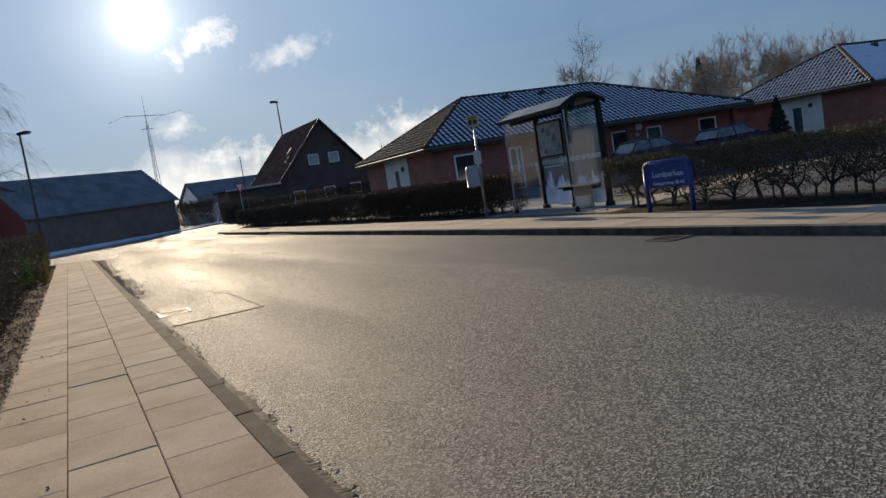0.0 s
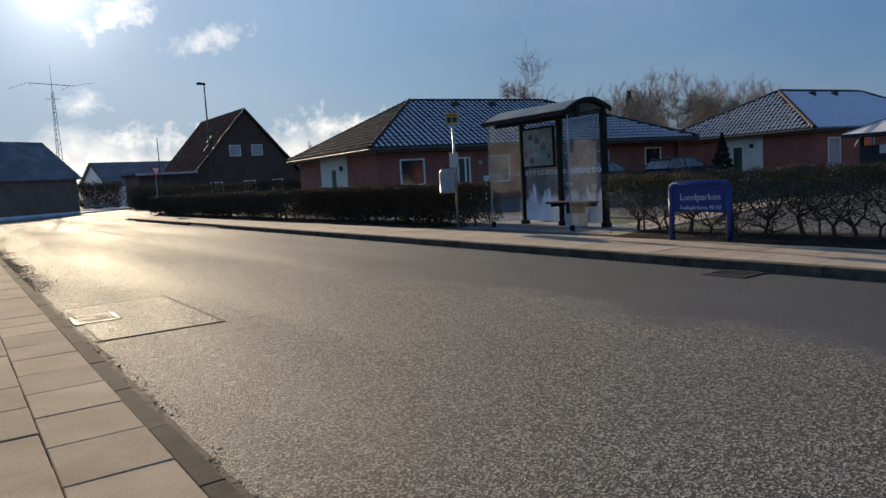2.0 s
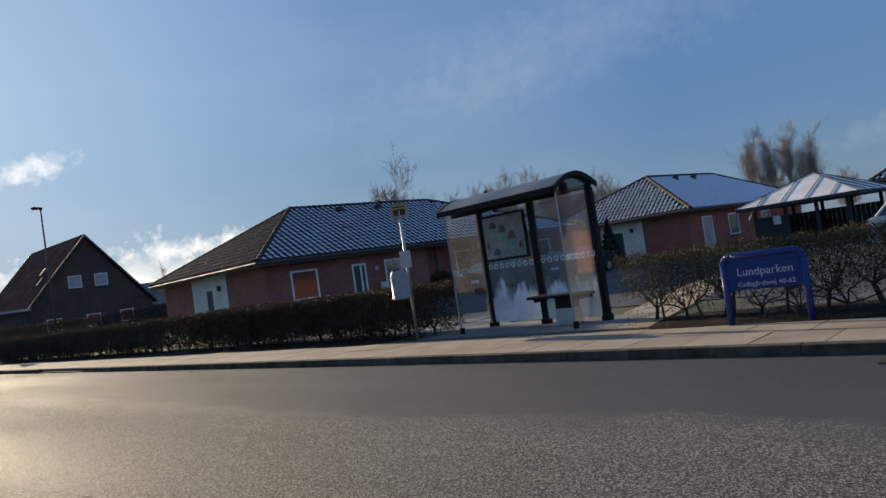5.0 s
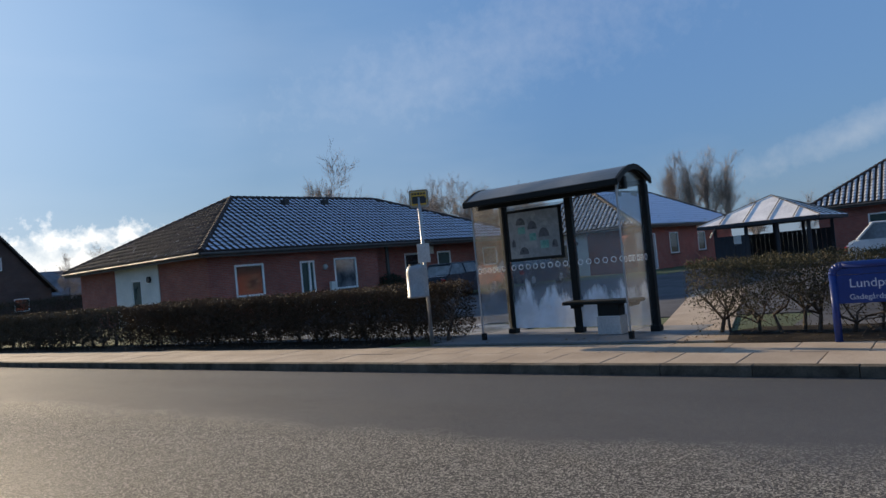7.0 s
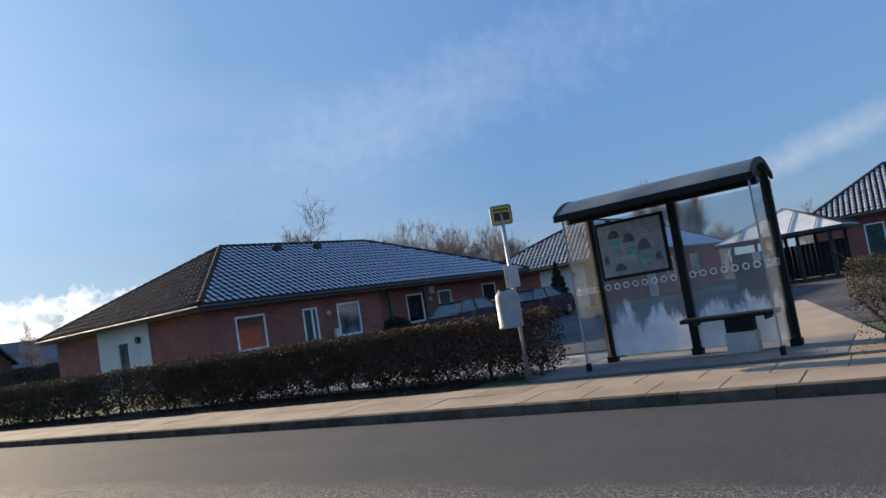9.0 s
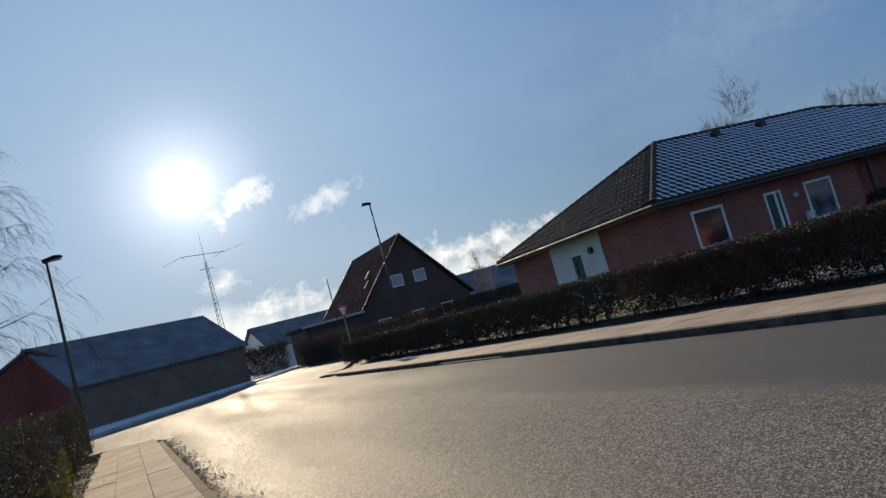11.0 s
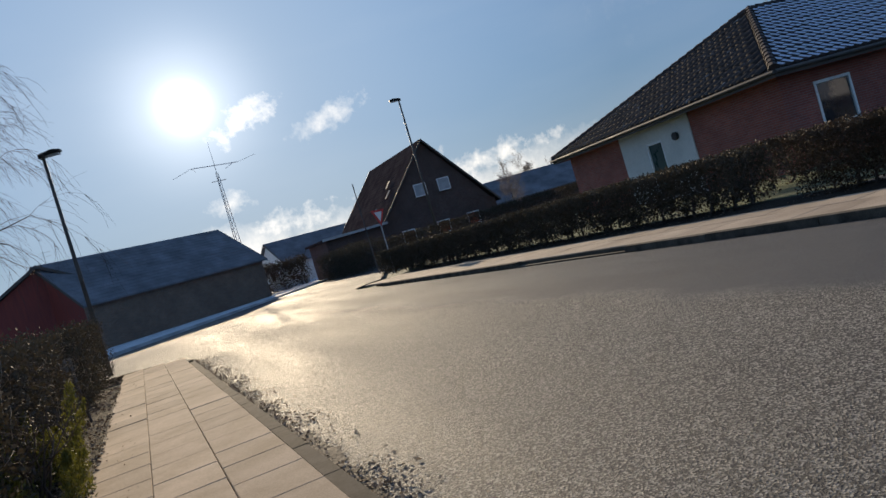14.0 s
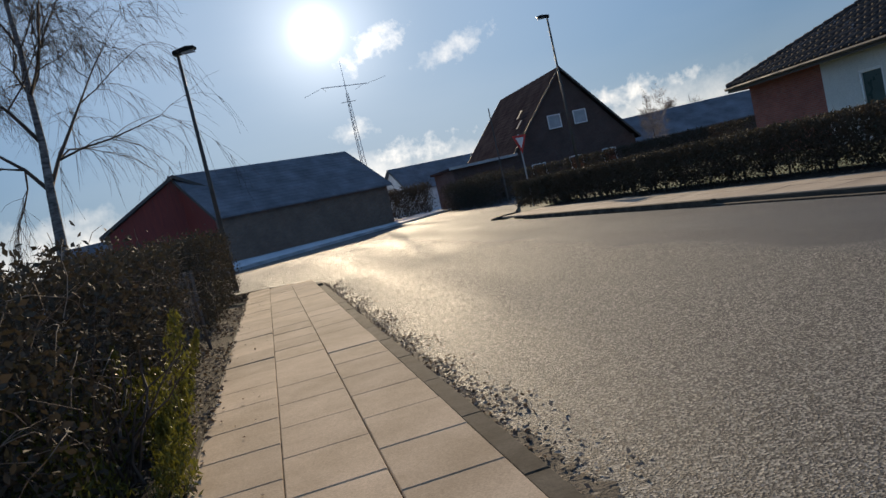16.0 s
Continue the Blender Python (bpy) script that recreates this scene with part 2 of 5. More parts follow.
def brick_mat(name, a, b, mortar, turn=0.0):
    m = bpy.data.materials.new(name)
    m.use_nodes = True
    nt = m.node_tree
    p = nt.nodes["Principled BSDF"]
    tc = nt.nodes.new("ShaderNodeTexCoord")
    sp = nt.nodes.new("ShaderNodeSeparateXYZ")
    nt.links.new(tc.outputs["Object"], sp.inputs[0])
    add = nt.nodes.new("ShaderNodeMath")
    add.operation = "ADD"
    nt.links.new(sp.outputs[0], add.inputs[0])
    nt.links.new(sp.outputs[1], add.inputs[1])
    cb = nt.nodes.new("ShaderNodeCombineXYZ")
    nt.links.new(add.outputs[0], cb.inputs[0])
    nt.links.new(sp.outputs[2], cb.inputs[1])
    t = nt.nodes.new("ShaderNodeTexBrick")
    t.inputs["Color1"].default_value, t.inputs["Color2"].default_value, t.inputs["Mortar"].default_value = (*a, 1), (*b, 1), (*mortar, 1)
    t.inputs["Scale"].default_value, t.inputs["Mortar Size"].default_value = 1.0, 0.007
    t.inputs["Brick Width"].default_value, t.inputs["Row Height"].default_value = 0.24, 0.0667
    nt.links.new(cb.outputs[0], t.inputs["Vector"])
    stains = noise_node(nt, 0.9, 5, 0.6)
    c = mix_node(nt, 0.7, t.outputs["Color"], ramp_node(nt, stains, ((0.3, 0.62), (0.7, 1.15))), "MULTIPLY")
    nt.links.new(c, p.inputs["Base Color"])
    p.inputs["Roughness"].default_value = 0.85
    bp = nt.nodes.new("ShaderNodeBump")
    bp.inputs["Strength"].default_value, bp.inputs["Distance"].default_value, bp.invert = 0.6, 0.008, True
    nt.links.new(t.outputs["Fac"], bp.inputs["Height"])
    nt.links.new(bp.outputs[0], p.inputs["Normal"])
    return m


def tile_mat(name, dark, frost, cover):
    """Glazed dark tiles on which hoar frost lies in patches; cover: how much of it."""
    m = bpy.data.materials.new(name)
    m.use_nodes = True
    nt = m.node_tree
    p = nt.nodes["Principled BSDF"]
    patch, grain = noise_node(nt, 1.9, 6, 0.72), noise_node(nt, 26.0, 3, 0.6)
    both = mix_node(nt, 0.35, patch, grain)
    f = ramp_node(nt, both, ((max(0.0, 0.66 - 0.42 * cover - 0.05), 0.0), (0.66 - 0.42 * cover + 0.07, 1.0)))
    info = nt.nodes.new("ShaderNodeNewGeometry")
    base = mix_node(nt, 1.0, dark, ramp_node(nt, info.outputs["Random Per Island"], ((0.0, 0.75), (1.0, 1.3))), "MULTIPLY")
    nt.links.new(mix_node(nt, f, base, frost), p.inputs["Base Color"])
    nt.links.new(ramp_node(nt, f, ((0.0, 0.72), (1.0, 0.9))), p.inputs["Roughness"])
    p.inputs["Specular IOR Level"].default_value = 0.25
    return m


def leaf_mat(name, a, b, gloss=0.5, through=0.25):
    m = bpy.data.materials.new(name)
    m.use_nodes = True
    nt = m.node_tree
    p = nt.nodes["Principled BSDF"]
    g = nt.nodes.new("ShaderNodeNewGeometry")
    spots = noise_node(nt, 2.2, 3, 0.5)
    c = mix_node(nt, mix_node(nt, 0.5, g.outputs["Random Per Island"], spots), a, b)
    nt.links.new(c, p.inputs["Base Color"])
    p.inputs["Roughness"].default_value = gloss
    tr = nt.nodes.new("ShaderNodeBsdfTranslucent")
    nt.links.new(c, tr.inputs[0])
    mx = nt.nodes.new("ShaderNodeMixShader")
    mx.inputs[0].default_value = through
    nt.links.new(p.outputs[0], mx.inputs[1])
    nt.links.new(tr.outputs[0], mx.inputs[2])
    nt.links.new(mx.outputs[0], nt.nodes["Material Output"].inputs[0])
    return m


def pane_mat(name, tint, frost_low, frost_high, haze):
    """Clear pane on which frost and melt-water cling: dense near the foot, in streaks above."""
    m = bpy.data.materials.new(name)
    m.use_nodes = True
    nt = m.node_tree
    nt.nodes.remove(nt.nodes["Principled BSDF"])
    clear = nt.nodes.new("ShaderNodeBsdfTransparent")
    clear.inputs[0].default_value = (*tint, 1)
    shine = nt.nodes.new("ShaderNodeBsdfGlossy")
    shine.inputs["Roughness"].default_value = 0.03
    fr = nt.nodes.new("ShaderNodeFresnel")
    fr.inputs[0].default_value = 1.3
    glass = nt.nodes.new("ShaderNodeMixShader")
    half = nt.nodes.new("ShaderNodeMath")
    half.operation = "MULTIPLY"
    half.inputs[1].default_value = 0.3
    nt.links.new(fr.outputs[0], half.inputs[0])
    nt.links.new(half.outputs[0], glass.inputs[0])
    nt.links.new(clear.outputs[0], glass.inputs[1])
    nt.links.new(shine.outputs[0], glass.inputs[2])
    white, thru = nt.nodes.new("ShaderNodeBsdfDiffuse"), nt.nodes.new("ShaderNodeBsdfTranslucent")
    white.inputs[0].default_value = thru.inputs[0].default_value = (0.88, 0.91, 0.95, 1)
    ice = nt.nodes.new("ShaderNodeMixShader")
    ice.inputs[0].default_value = 0.5
    nt.links.new(white.outputs[0], ice.inputs[1])
    nt.links.new(thru.outputs[0], ice.inputs[2])
    g = nt.nodes.new("ShaderNodeNewGeometry")
    sp = nt.nodes.new("ShaderNodeSeparateXYZ")
    nt.links.new(g.outputs["Position"], sp.inputs[0])
    streak = noise_node(nt, 3.6, 5, 0.62, (1.0, 1.0, 0.30))
    lift = nt.nodes.new("ShaderNodeMath")
    lift.operation = "MULTIPLY_ADD"
    nt.links.new(streak, lift.inputs[0])
    lift.inputs[1].default_value = -1.5
    nt.links.new(sp.outputs[2], lift.inputs[2])
    rg = nt.nodes.new("ShaderNodeMapRange")
    rg.inputs["From Min"].default_value, rg.inputs["From Max"].default_value = frost_low, frost_high
    rg.inputs["To Min"].default_value, rg.inputs["To Max"].default_value = 0.92, haze
    nt.links.new(lift.outputs[0], rg.inputs[0])
    cloudy = noise_node(nt, 2.2, 4, 0.5)
    mul = mix_node(nt, 1.0, rg.outputs[0], ramp_node(nt, cloudy, ((0.3, 0.6), (0.7, 1.1))), "MULTIPLY")
    out = nt.nodes.new("ShaderNodeMixShader")
    nt.links.new(mul, out.inputs[0])
    nt.links.new(glass.outputs[0], out.inputs[1])
    nt.links.new(ice.outputs[0], out.inputs[2])
    nt.links.new(out.outputs[0], nt.nodes["Material Output"].inputs[0])
    return m


M = {}
M["asphalt"] = asphalt_mat("asphalt", 0.07, 0.74)
M["asphalt_patch"] = asphalt_mat("asphalt patch", 0.062, 0.70)
M["lot"] = surf("parking asphalt with rime", (0.05, 0.05, 0.054), (0.12, 0.12, 0.128), 0.9, 0.5, 50, 0.3, 0.004, spec=0.1, rough_vary=0.05)
M["slab"] = surf("concrete paving slab", (0.34, 0.262, 0.18), (0.52, 0.41, 0.295), 0.97, 1.7, 90, 0.3, 0.002, vary=0.12, rough_vary=0.03, spec=0.12)
M["slab_far"] = surf("brownish concrete slab", (0.29, 0.225, 0.165), (0.41, 0.33, 0.25), 0.9, 1.1, 80, 0.25, 0.002, vary=0.1, rough_vary=0.05, spec=0.3)
M["kerb"] = surf("weathered concrete kerb", (0.055, 0.046, 0.035), (0.14, 0.12, 0.093), 0.97, 4.0, 60, 0.5, 0.004, vary=0.15, spec=0.12, rough_vary=0.03)
M["joint"] = surf("joint sand and moss", (0.045, 0.04, 0.03), (0.09, 0.08, 0.06), 0.95, 3.0, 80, 0.6, 0.006)
M["soil"] = surf("dark garden soil", (0.02, 0.016, 0.012), (0.05, 0.04, 0.03), 0.95, 2.5, 40, 0.8, 0.02, spec=0.08, rough_vary=0.03)
M["grass"] = surf("winter lawn", (0.035, 0.05, 0.018), (0.085, 0.11, 0.04), 0.9, 0.4, 45, 0.9, 0.03)
M["frost"] = surf("frosted verge", (0.32, 0.36, 0.40), (0.6, 0.63, 0.66), 0.85, 0.9, 30, 0.5, 0.01)
M["frost_thin"] = surf("thin patchy frost on soil", (0.06, 0.062, 0.062), (0.36, 0.38, 0.41), 0.95, 2.2, 30, 0.5, 0.01, spec=0.1)
M["field"] = surf("winter ground", (0.045, 0.05, 0.025), (0.10, 0.10, 0.055), 0.95, 0.05, 3.0, 0.5, 0.05)
M["grime"] = surf("gutter grit and wet leaf mould", (0.035, 0.029, 0.023), (0.13, 0.108, 0.083), 0.9, 12.0, 50, 0.9, 0.012, spec=0.15)
M["leaf_dead"] = leaf_mat("dead leaf", (0.07, 0.045, 0.028), (0.26, 0.19, 0.13), 0.9, 0.1)
M["leaf_pale"] = leaf_mat("pale dry leaf", (0.16, 0.12, 0.085), (0.42, 0.35, 0.27), 0.85, 0.2)
M["brick"] = brick_mat("red brick", (0.42, 0.12, 0.085), (0.30, 0.085, 0.062), (0.30, 0.22, 0.19))
M["brick_dark"] = brick_mat("dark brown brick", (0.12, 0.07, 0.055), (0.085, 0.05, 0.042), (0.14, 0.12, 0.11))
M["brick_barn"] = brick_mat("dull yellow-brown brick", (0.24, 0.16, 0.11), (0.18, 0.12, 0.085), (0.22, 0.19, 0.16))
M["render_white"] = surf("pale grey rendered wall", (0.60, 0.60, 0.56), (0.74, 0.73, 0.69), 0.85, 1.0, 40, 0.3, 0.003)
M["white"] = surf("white painted wood", (0.72, 0.72, 0.70), (0.84, 0.84, 0.82), 0.45, 2.0, 60, 0.15, 0.001)
M["fascia"] = surf("dark stained fascia board", (0.05, 0.045, 0.04), (0.10, 0.09, 0.08), 0.6, 1.5, 40, 0.3, 0.002)
M["red_wood"] = surf("dark red boarding", (0.16, 0.025, 0.02), (0.24, 0.05, 0.035), 0.7, 1.2, 20, 0.4, 0.004, stretch=(6, 6, 0.6))
M["door_green"] = surf("dark green door paint", (0.02, 0.05, 0.045), (0.035, 0.08, 0.07), 0.4, 1.5, 50, 0.1, 0.001)
M["tile_dark"] = tile_mat("dark roof tile", (0.05, 0.038, 0.034), (0.55, 0.58, 0.64), -0.4)
M["tile_frost"] = tile_mat("roof tile under hoar frost", (0.05, 0.045, 0.045), (0.62, 0.69, 0.82), 0.70)
M["tile_half"] = tile_mat("roof tile with broken frost", (0.055, 0.042, 0.038), (0.62, 0.64, 0.68), 0.62)
M["tile_sparse"] = tile_mat("mossy roof tile with scraps of frost", (0.055, 0.042, 0.036), (0.6, 0.6, 0.6), 0.10)
M["slate"] = surf("grey corrugated roof sheet", (0.10, 0.105, 0.115), (0.21, 0.22, 0.24), 0.85, 0.6, 20, 0.3, 0.004, spec=0.25)
M["roof_brown"] = surf("dark brown roof tiles", (0.05, 0.036, 0.033), (0.095, 0.07, 0.062), 0.97, 0.8, 14, 0.4, 0.01, spec=0.0, rough_vary=0.05)
M["roof_snow"] = surf("roof felt under thin snow", (0.5, 0.5, 0.5), (0.78, 0.77, 0.76), 0.8, 0.8, 25, 0.4, 0.006)
M["window"] = surf("dark window glass", (0.012, 0.014, 0.018), (0.03, 0.034, 0.04), 0.06, 0.5, 3, 0.0, 0.001, spec=0.8, rough_vary=0.03)
M["window_blind"] = surf("window with a pale blind", (0.02, 0.024, 0.03), (0.30, 0.32, 0.34), 0.12, 0.9, 3, 0.0, 0.001, spec=0.8, rough_vary=0.05)
M["blind"] = surf("pale curtain behind glass", (0.30, 0.32, 0.345), (0.42, 0.44, 0.46), 0.4, 2.0, 20, 0.05, 0.001)
M["post"] = surf("black-green powder coated steel", (0.005, 0.007, 0.007), (0.012, 0.015, 0.015), 0.6, 1.5, 60, 0.1, 0.001, spec=0.2)
M["shelter_roof"] = surf("grey-green shelter roof sheet with rime", (0.05, 0.06, 0.065), (0.15, 0.17, 0.185), 0.4, 1.5, 50, 0.15, 0.002)
M["pane"] = pane_mat("frosted shelter pane", (0.84, 0.87, 0.88), -0.10, 0.12, 0.10)
M["pane_side"] = pane_mat("hazed shelter side pane", (0.88, 0.90, 0.91), -1.25, -0.65, 0.03)
# grey for damp concrete, with the shade on the pad mixed into the colour
M["pad"] = surf("damp concrete pad with painted-in shade", (0.12, 0.12, 0.12), (0.22, 0.215, 0.21), 0.8, 1.2, 60, 0.2, 0.002)
M["ring"] = surf("white ring sticker", (0.7, 0.7, 0.7), (0.85, 0.85, 0.85), 0.5, 3, 40, 0.05, 0.001)
M["poster"] = surf("poster behind misted glass", (0.20, 0.23, 0.245), (0.29, 0.32, 0.335), 0.25, 1.4, 10, 0.05, 0.001)
M["poster_dark"] = surf("dark poster print", (0.04, 0.05, 0.06), (0.09, 0.10, 0.12), 0.3, 6, 30, 0.02, 0.001)
M["poster_green"] = surf("mint poster print", (0.10, 0.30, 0.27), (0.16, 0.38, 0.34), 0.3, 6, 30, 0.02, 0.001)
M["galv"] = surf("galvanised steel", (0.30, 0.31, 0.32), (0.46, 0.47, 0.48), 0.45, 2.5, 60, 0.15, 0.001, metal=0.7)
M["bin"] = surf("grey enamelled litter bin", (0.22, 0.235, 0.245), (0.31, 0.325, 0.335), 0.5, 2.5, 50, 0.1, 0.001)
M["yellow"] = surf("yellow sign face", (0.62, 0.36, 0.02), (0.72, 0.44, 0.04), 0.4, 3, 40, 0.05, 0.001)
M["black"] = surf("black print", (0.012, 0.012, 0.012), (0.03, 0.03, 0.03), 0.5, 3, 40, 0.05, 0.001)
M["blue"] = surf("blue enamelled steel", (0.005, 0.022, 0.13), (0.009, 0.034, 0.19), 0.35, 1.5, 50, 0.08, 0.001)
# the letters are white; this grey-blue paints in the shade on the sign
M["letter"] = surf("white lettering toned for shade", (0.42, 0.46, 0.55), (0.55, 0.59, 0.68), 0.5, 3, 40, 0.02, 0.001)
M["red_sign"] = surf("red sign border", (0.5, 0.02, 0.02), (0.6, 0.04, 0.03), 0.4, 3, 40, 0.02, 0.001)
M["bench_grey"] = surf("pale grey box panel", (0.36, 0.36, 0.36), (0.5, 0.5, 0.49), 0.6, 2, 40, 0.1, 0.001)
M["iron"] = surf("cast iron grate", (0.02, 0.019, 0.018), (0.05, 0.047, 0.043), 0.7, 4, 60, 0.4, 0.003, metal=0.2)
M["carport"] = surf("black stained boarding", (0.012, 0.014, 0.018), (0.03, 0.034, 0.042), 0.6, 1.5, 30, 0.4, 0.003, stretch=(5, 5, 0.6))
M["bark"] = surf("grey-brown bark", (0.045, 0.037, 0.03), (0.12, 0.10, 0.085), 0.9, 3.0, 30, 0.8, 0.012, stretch=(1, 1, 0.3))
# birch patches darkened in base colour, since the trunks stand against the sun
M["birch"] = surf("birch bark, backlit shade in its colour", (0.06, 0.05, 0.045), (0.30, 0.28, 0.26), 0.8, 5.0, 30, 0.6, 0.008, stretch=(1, 1, 3.0))
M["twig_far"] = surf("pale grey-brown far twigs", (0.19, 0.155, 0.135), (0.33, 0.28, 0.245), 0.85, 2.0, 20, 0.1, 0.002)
M["twig"] = surf("brown twigs", (0.055, 0.04, 0.03), (0.12, 0.09, 0.07), 0.85, 2.0, 20, 0.2, 0.002)
M["hedge_leaf"] = leaf_mat("small dull hedge leaf", (0.018, 0.02, 0.009), (0.085, 0.047, 0.025), 0.8, 0.12)
M["hedge_olive"] = leaf_mat("olive-green hedge leaf", (0.026, 0.031, 0.013), (0.095, 0.078, 0.036), 0.8, 0.15)
M["hedge_dark"] = leaf_mat("dark clipped hedge leaf", (0.026, 0.03, 0.018), (0.095, 0.07, 0.045), 0.85, 0.15)
M["laurel"] = leaf_mat("glossy evergreen leaf", (0.025, 0.06, 0.018), (0.07, 0.13, 0.035), 0.22, 0.2)
M["cypress"] = leaf_mat("yellow-green cypress spray", (0.045, 0.06, 0.012), (0.22, 0.20, 0.03), 0.6, 0.3)
M["needle"] = leaf_mat("dark conifer needle", (0.008, 0.018, 0.009), (0.022, 0.04, 0.018), 0.6, 0.1)
M["tyre"] = surf("black tyre rubber", (0.012, 0.012, 0.012), (0.028, 0.028, 0.028), 0.8, 3, 60, 0.3, 0.002)
M["rim"] = surf("silver wheel rim", (0.4, 0.4, 0.41), (0.55, 0.55, 0.56), 0.3, 3, 40, 0.05, 0.001, metal=0.8)
M["paint_white"] = surf("silver-white car paint", (0.50, 0.52, 0.54), (0.62, 0.64, 0.66), 0.25, 0.8, 40, 0.02, 0.001)
M["paint_blue"] = surf("dark blue-grey car paint", (0.02, 0.028, 0.04), (0.05, 0.06, 0.08), 0.25, 0.8, 40, 0.02, 0.001)
M["paint_dark"] = surf("violet-black car paint", (0.022, 0.018, 0.032), (0.05, 0.042, 0.07), 0.25, 0.8, 40, 0.02, 0.001)
M["car_glass"] = surf("car window with rime", (0.03, 0.035, 0.04), (0.14, 0.16, 0.17), 0.15, 1.2, 10, 0.02, 0.001, spec=0.8)
M["lamp_glass"] = surf("lamp lens", (0.35, 0.35, 0.34), (0.5, 0.5, 0.48), 0.15, 3, 30, 0.02, 0.001)
M["red_lens"] = surf("red tail lens", (0.25, 0.01, 0.01), (0.35, 0.02, 0.02), 0.2, 3, 30, 0.02, 0.001)


# ---------------------------------------------------------------- builders
rng = np.random.default_rng(7)


def mesh_of(name, verts, faces, mats, index=None, smooth=False):
    me = bpy.data.meshes.new(name)
    me.from_pydata([tuple(v) for v in verts], [], [tuple(f) for f in faces])
    for m in mats if isinstance(mats, (list, tuple)) else [mats]:
        me.materials.append(m)
    if index is not None:
        me.polygons.foreach_set("material_index", index)
    if smooth:
        me.polygons.foreach_set("use_smooth", [True] * len(me.polygons))
    me.update()
    return me


def part(name, bm, material, parent=None, label="", smooth=False):
    """Links a bmesh as one mesh object under a thing or a part (or, with no parent, as a thing of its own)."""
    me = bpy.data.meshes.new(name)
    bmesh.ops.recalc_face_normals(bm, faces=bm.faces)
    bm.to_mesh(me)
    bm.free()
    for m in material if isinstance(material, (list, tuple)) else [material]:
        me.materials.append(m)
    if smooth:
        me.polygons.foreach_set("use_smooth", [True] * len(me.polygons))
    ob = new(name, me)
    if parent:
        ob.parent = parent
    if label:
        tagged(ob, label)
    return ob


def raw(name, verts, faces, material, parent=None, label="", smooth=False, index=None):
    ob = new(name, mesh_of(name, verts, faces, material, index, smooth))
    if parent:
        ob.parent = parent
    if label:
        tagged(ob, label)
    return ob


def thing(name, m, label, category, group=""):
    ob = new(name)
    ob.matrix_basis = m
    return tagged(ob, label, category, group)


def box(bm, x0, x1, y0, y1, z0, z1, bevel=0.0):
    r = bmesh.ops.create_cube(bm, size=1.0, matrix=Matrix.LocRotScale(((x0 + x1) / 2, (y0 + y1) / 2, (z0 + z1) / 2), None, (x1 - x0, y1 - y0, z1 - z0)))
    if bevel:
        vs = set(r["verts"])
        bmesh.ops.bevel(bm, geom=[e for e in bm.edges if e.verts[0] in vs and e.verts[1] in vs], offset=bevel, segments=1, affect="EDGES")
    return bm


def a_box(*a, bevel=0.0):
    return box(bmesh.new(), *a, bevel=bevel)


def rod(bm, p, q, r0, r1=None, n=8):
    p, q = Vector(p), Vector(q)
    m = Matrix.Translation((p + q) / 2) @ (q - p).to_track_quat("Z", "Y").to_matrix().to_4x4()
    bmesh.ops.create_cone(bm, cap_ends=True, segments=n, radius1=r0, radius2=r0 if r1 is None else r1, depth=(q - p).length, matrix=m)
    return bm


def prism(bm, outline, axis, a, b):
    """Extrudes a closed 2D outline along an axis ('x', 'y' or 'z') from a to b."""
    def at(p, v):
        return {"x": (v, p[0], p[1]), "y": (p[0], v, p[1]), "z": (p[0], p[1], v)}[axis]
    lo, hi = [bm.verts.new(at(p, a)) for p in outline], [bm.verts.new(at(p, b)) for p in outline]
    n = len(outline)
    bm.faces.new(lo), bm.faces.new(hi[::-1])
    for i in range(n):
        bm.faces.new((lo[i], lo[(i + 1) % n], hi[(i + 1) % n], hi[i]))
    return bm


def fast_mesh(name, verts, loops, sizes, mats, smooth=False):
    """A mesh from arrays: vertices, the corners of all faces in a row, and each face's number of corners."""
    me = bpy.data.meshes.new(name)
    me.vertices.add(len(verts))
    me.vertices.foreach_set("co", np.ascontiguousarray(verts, dtype=np.float32).ravel())
    me.loops.add(len(loops))
    me.loops.foreach_set("vertex_index", np.ascontiguousarray(loops, dtype=np.int32))
    me.polygons.add(len(sizes))
    starts = np.concatenate(([0], np.cumsum(sizes)[:-1])).astype(np.int32)
    me.polygons.foreach_set("loop_start", starts)
    if smooth:
        me.polygons.foreach_set("use_smooth", np.ones(len(sizes), dtype=bool))
    for m in mats if isinstance(mats, (list, tuple)) else [mats]:
        me.materials.append(m)
    me.update(calc_edges=True)
    return me


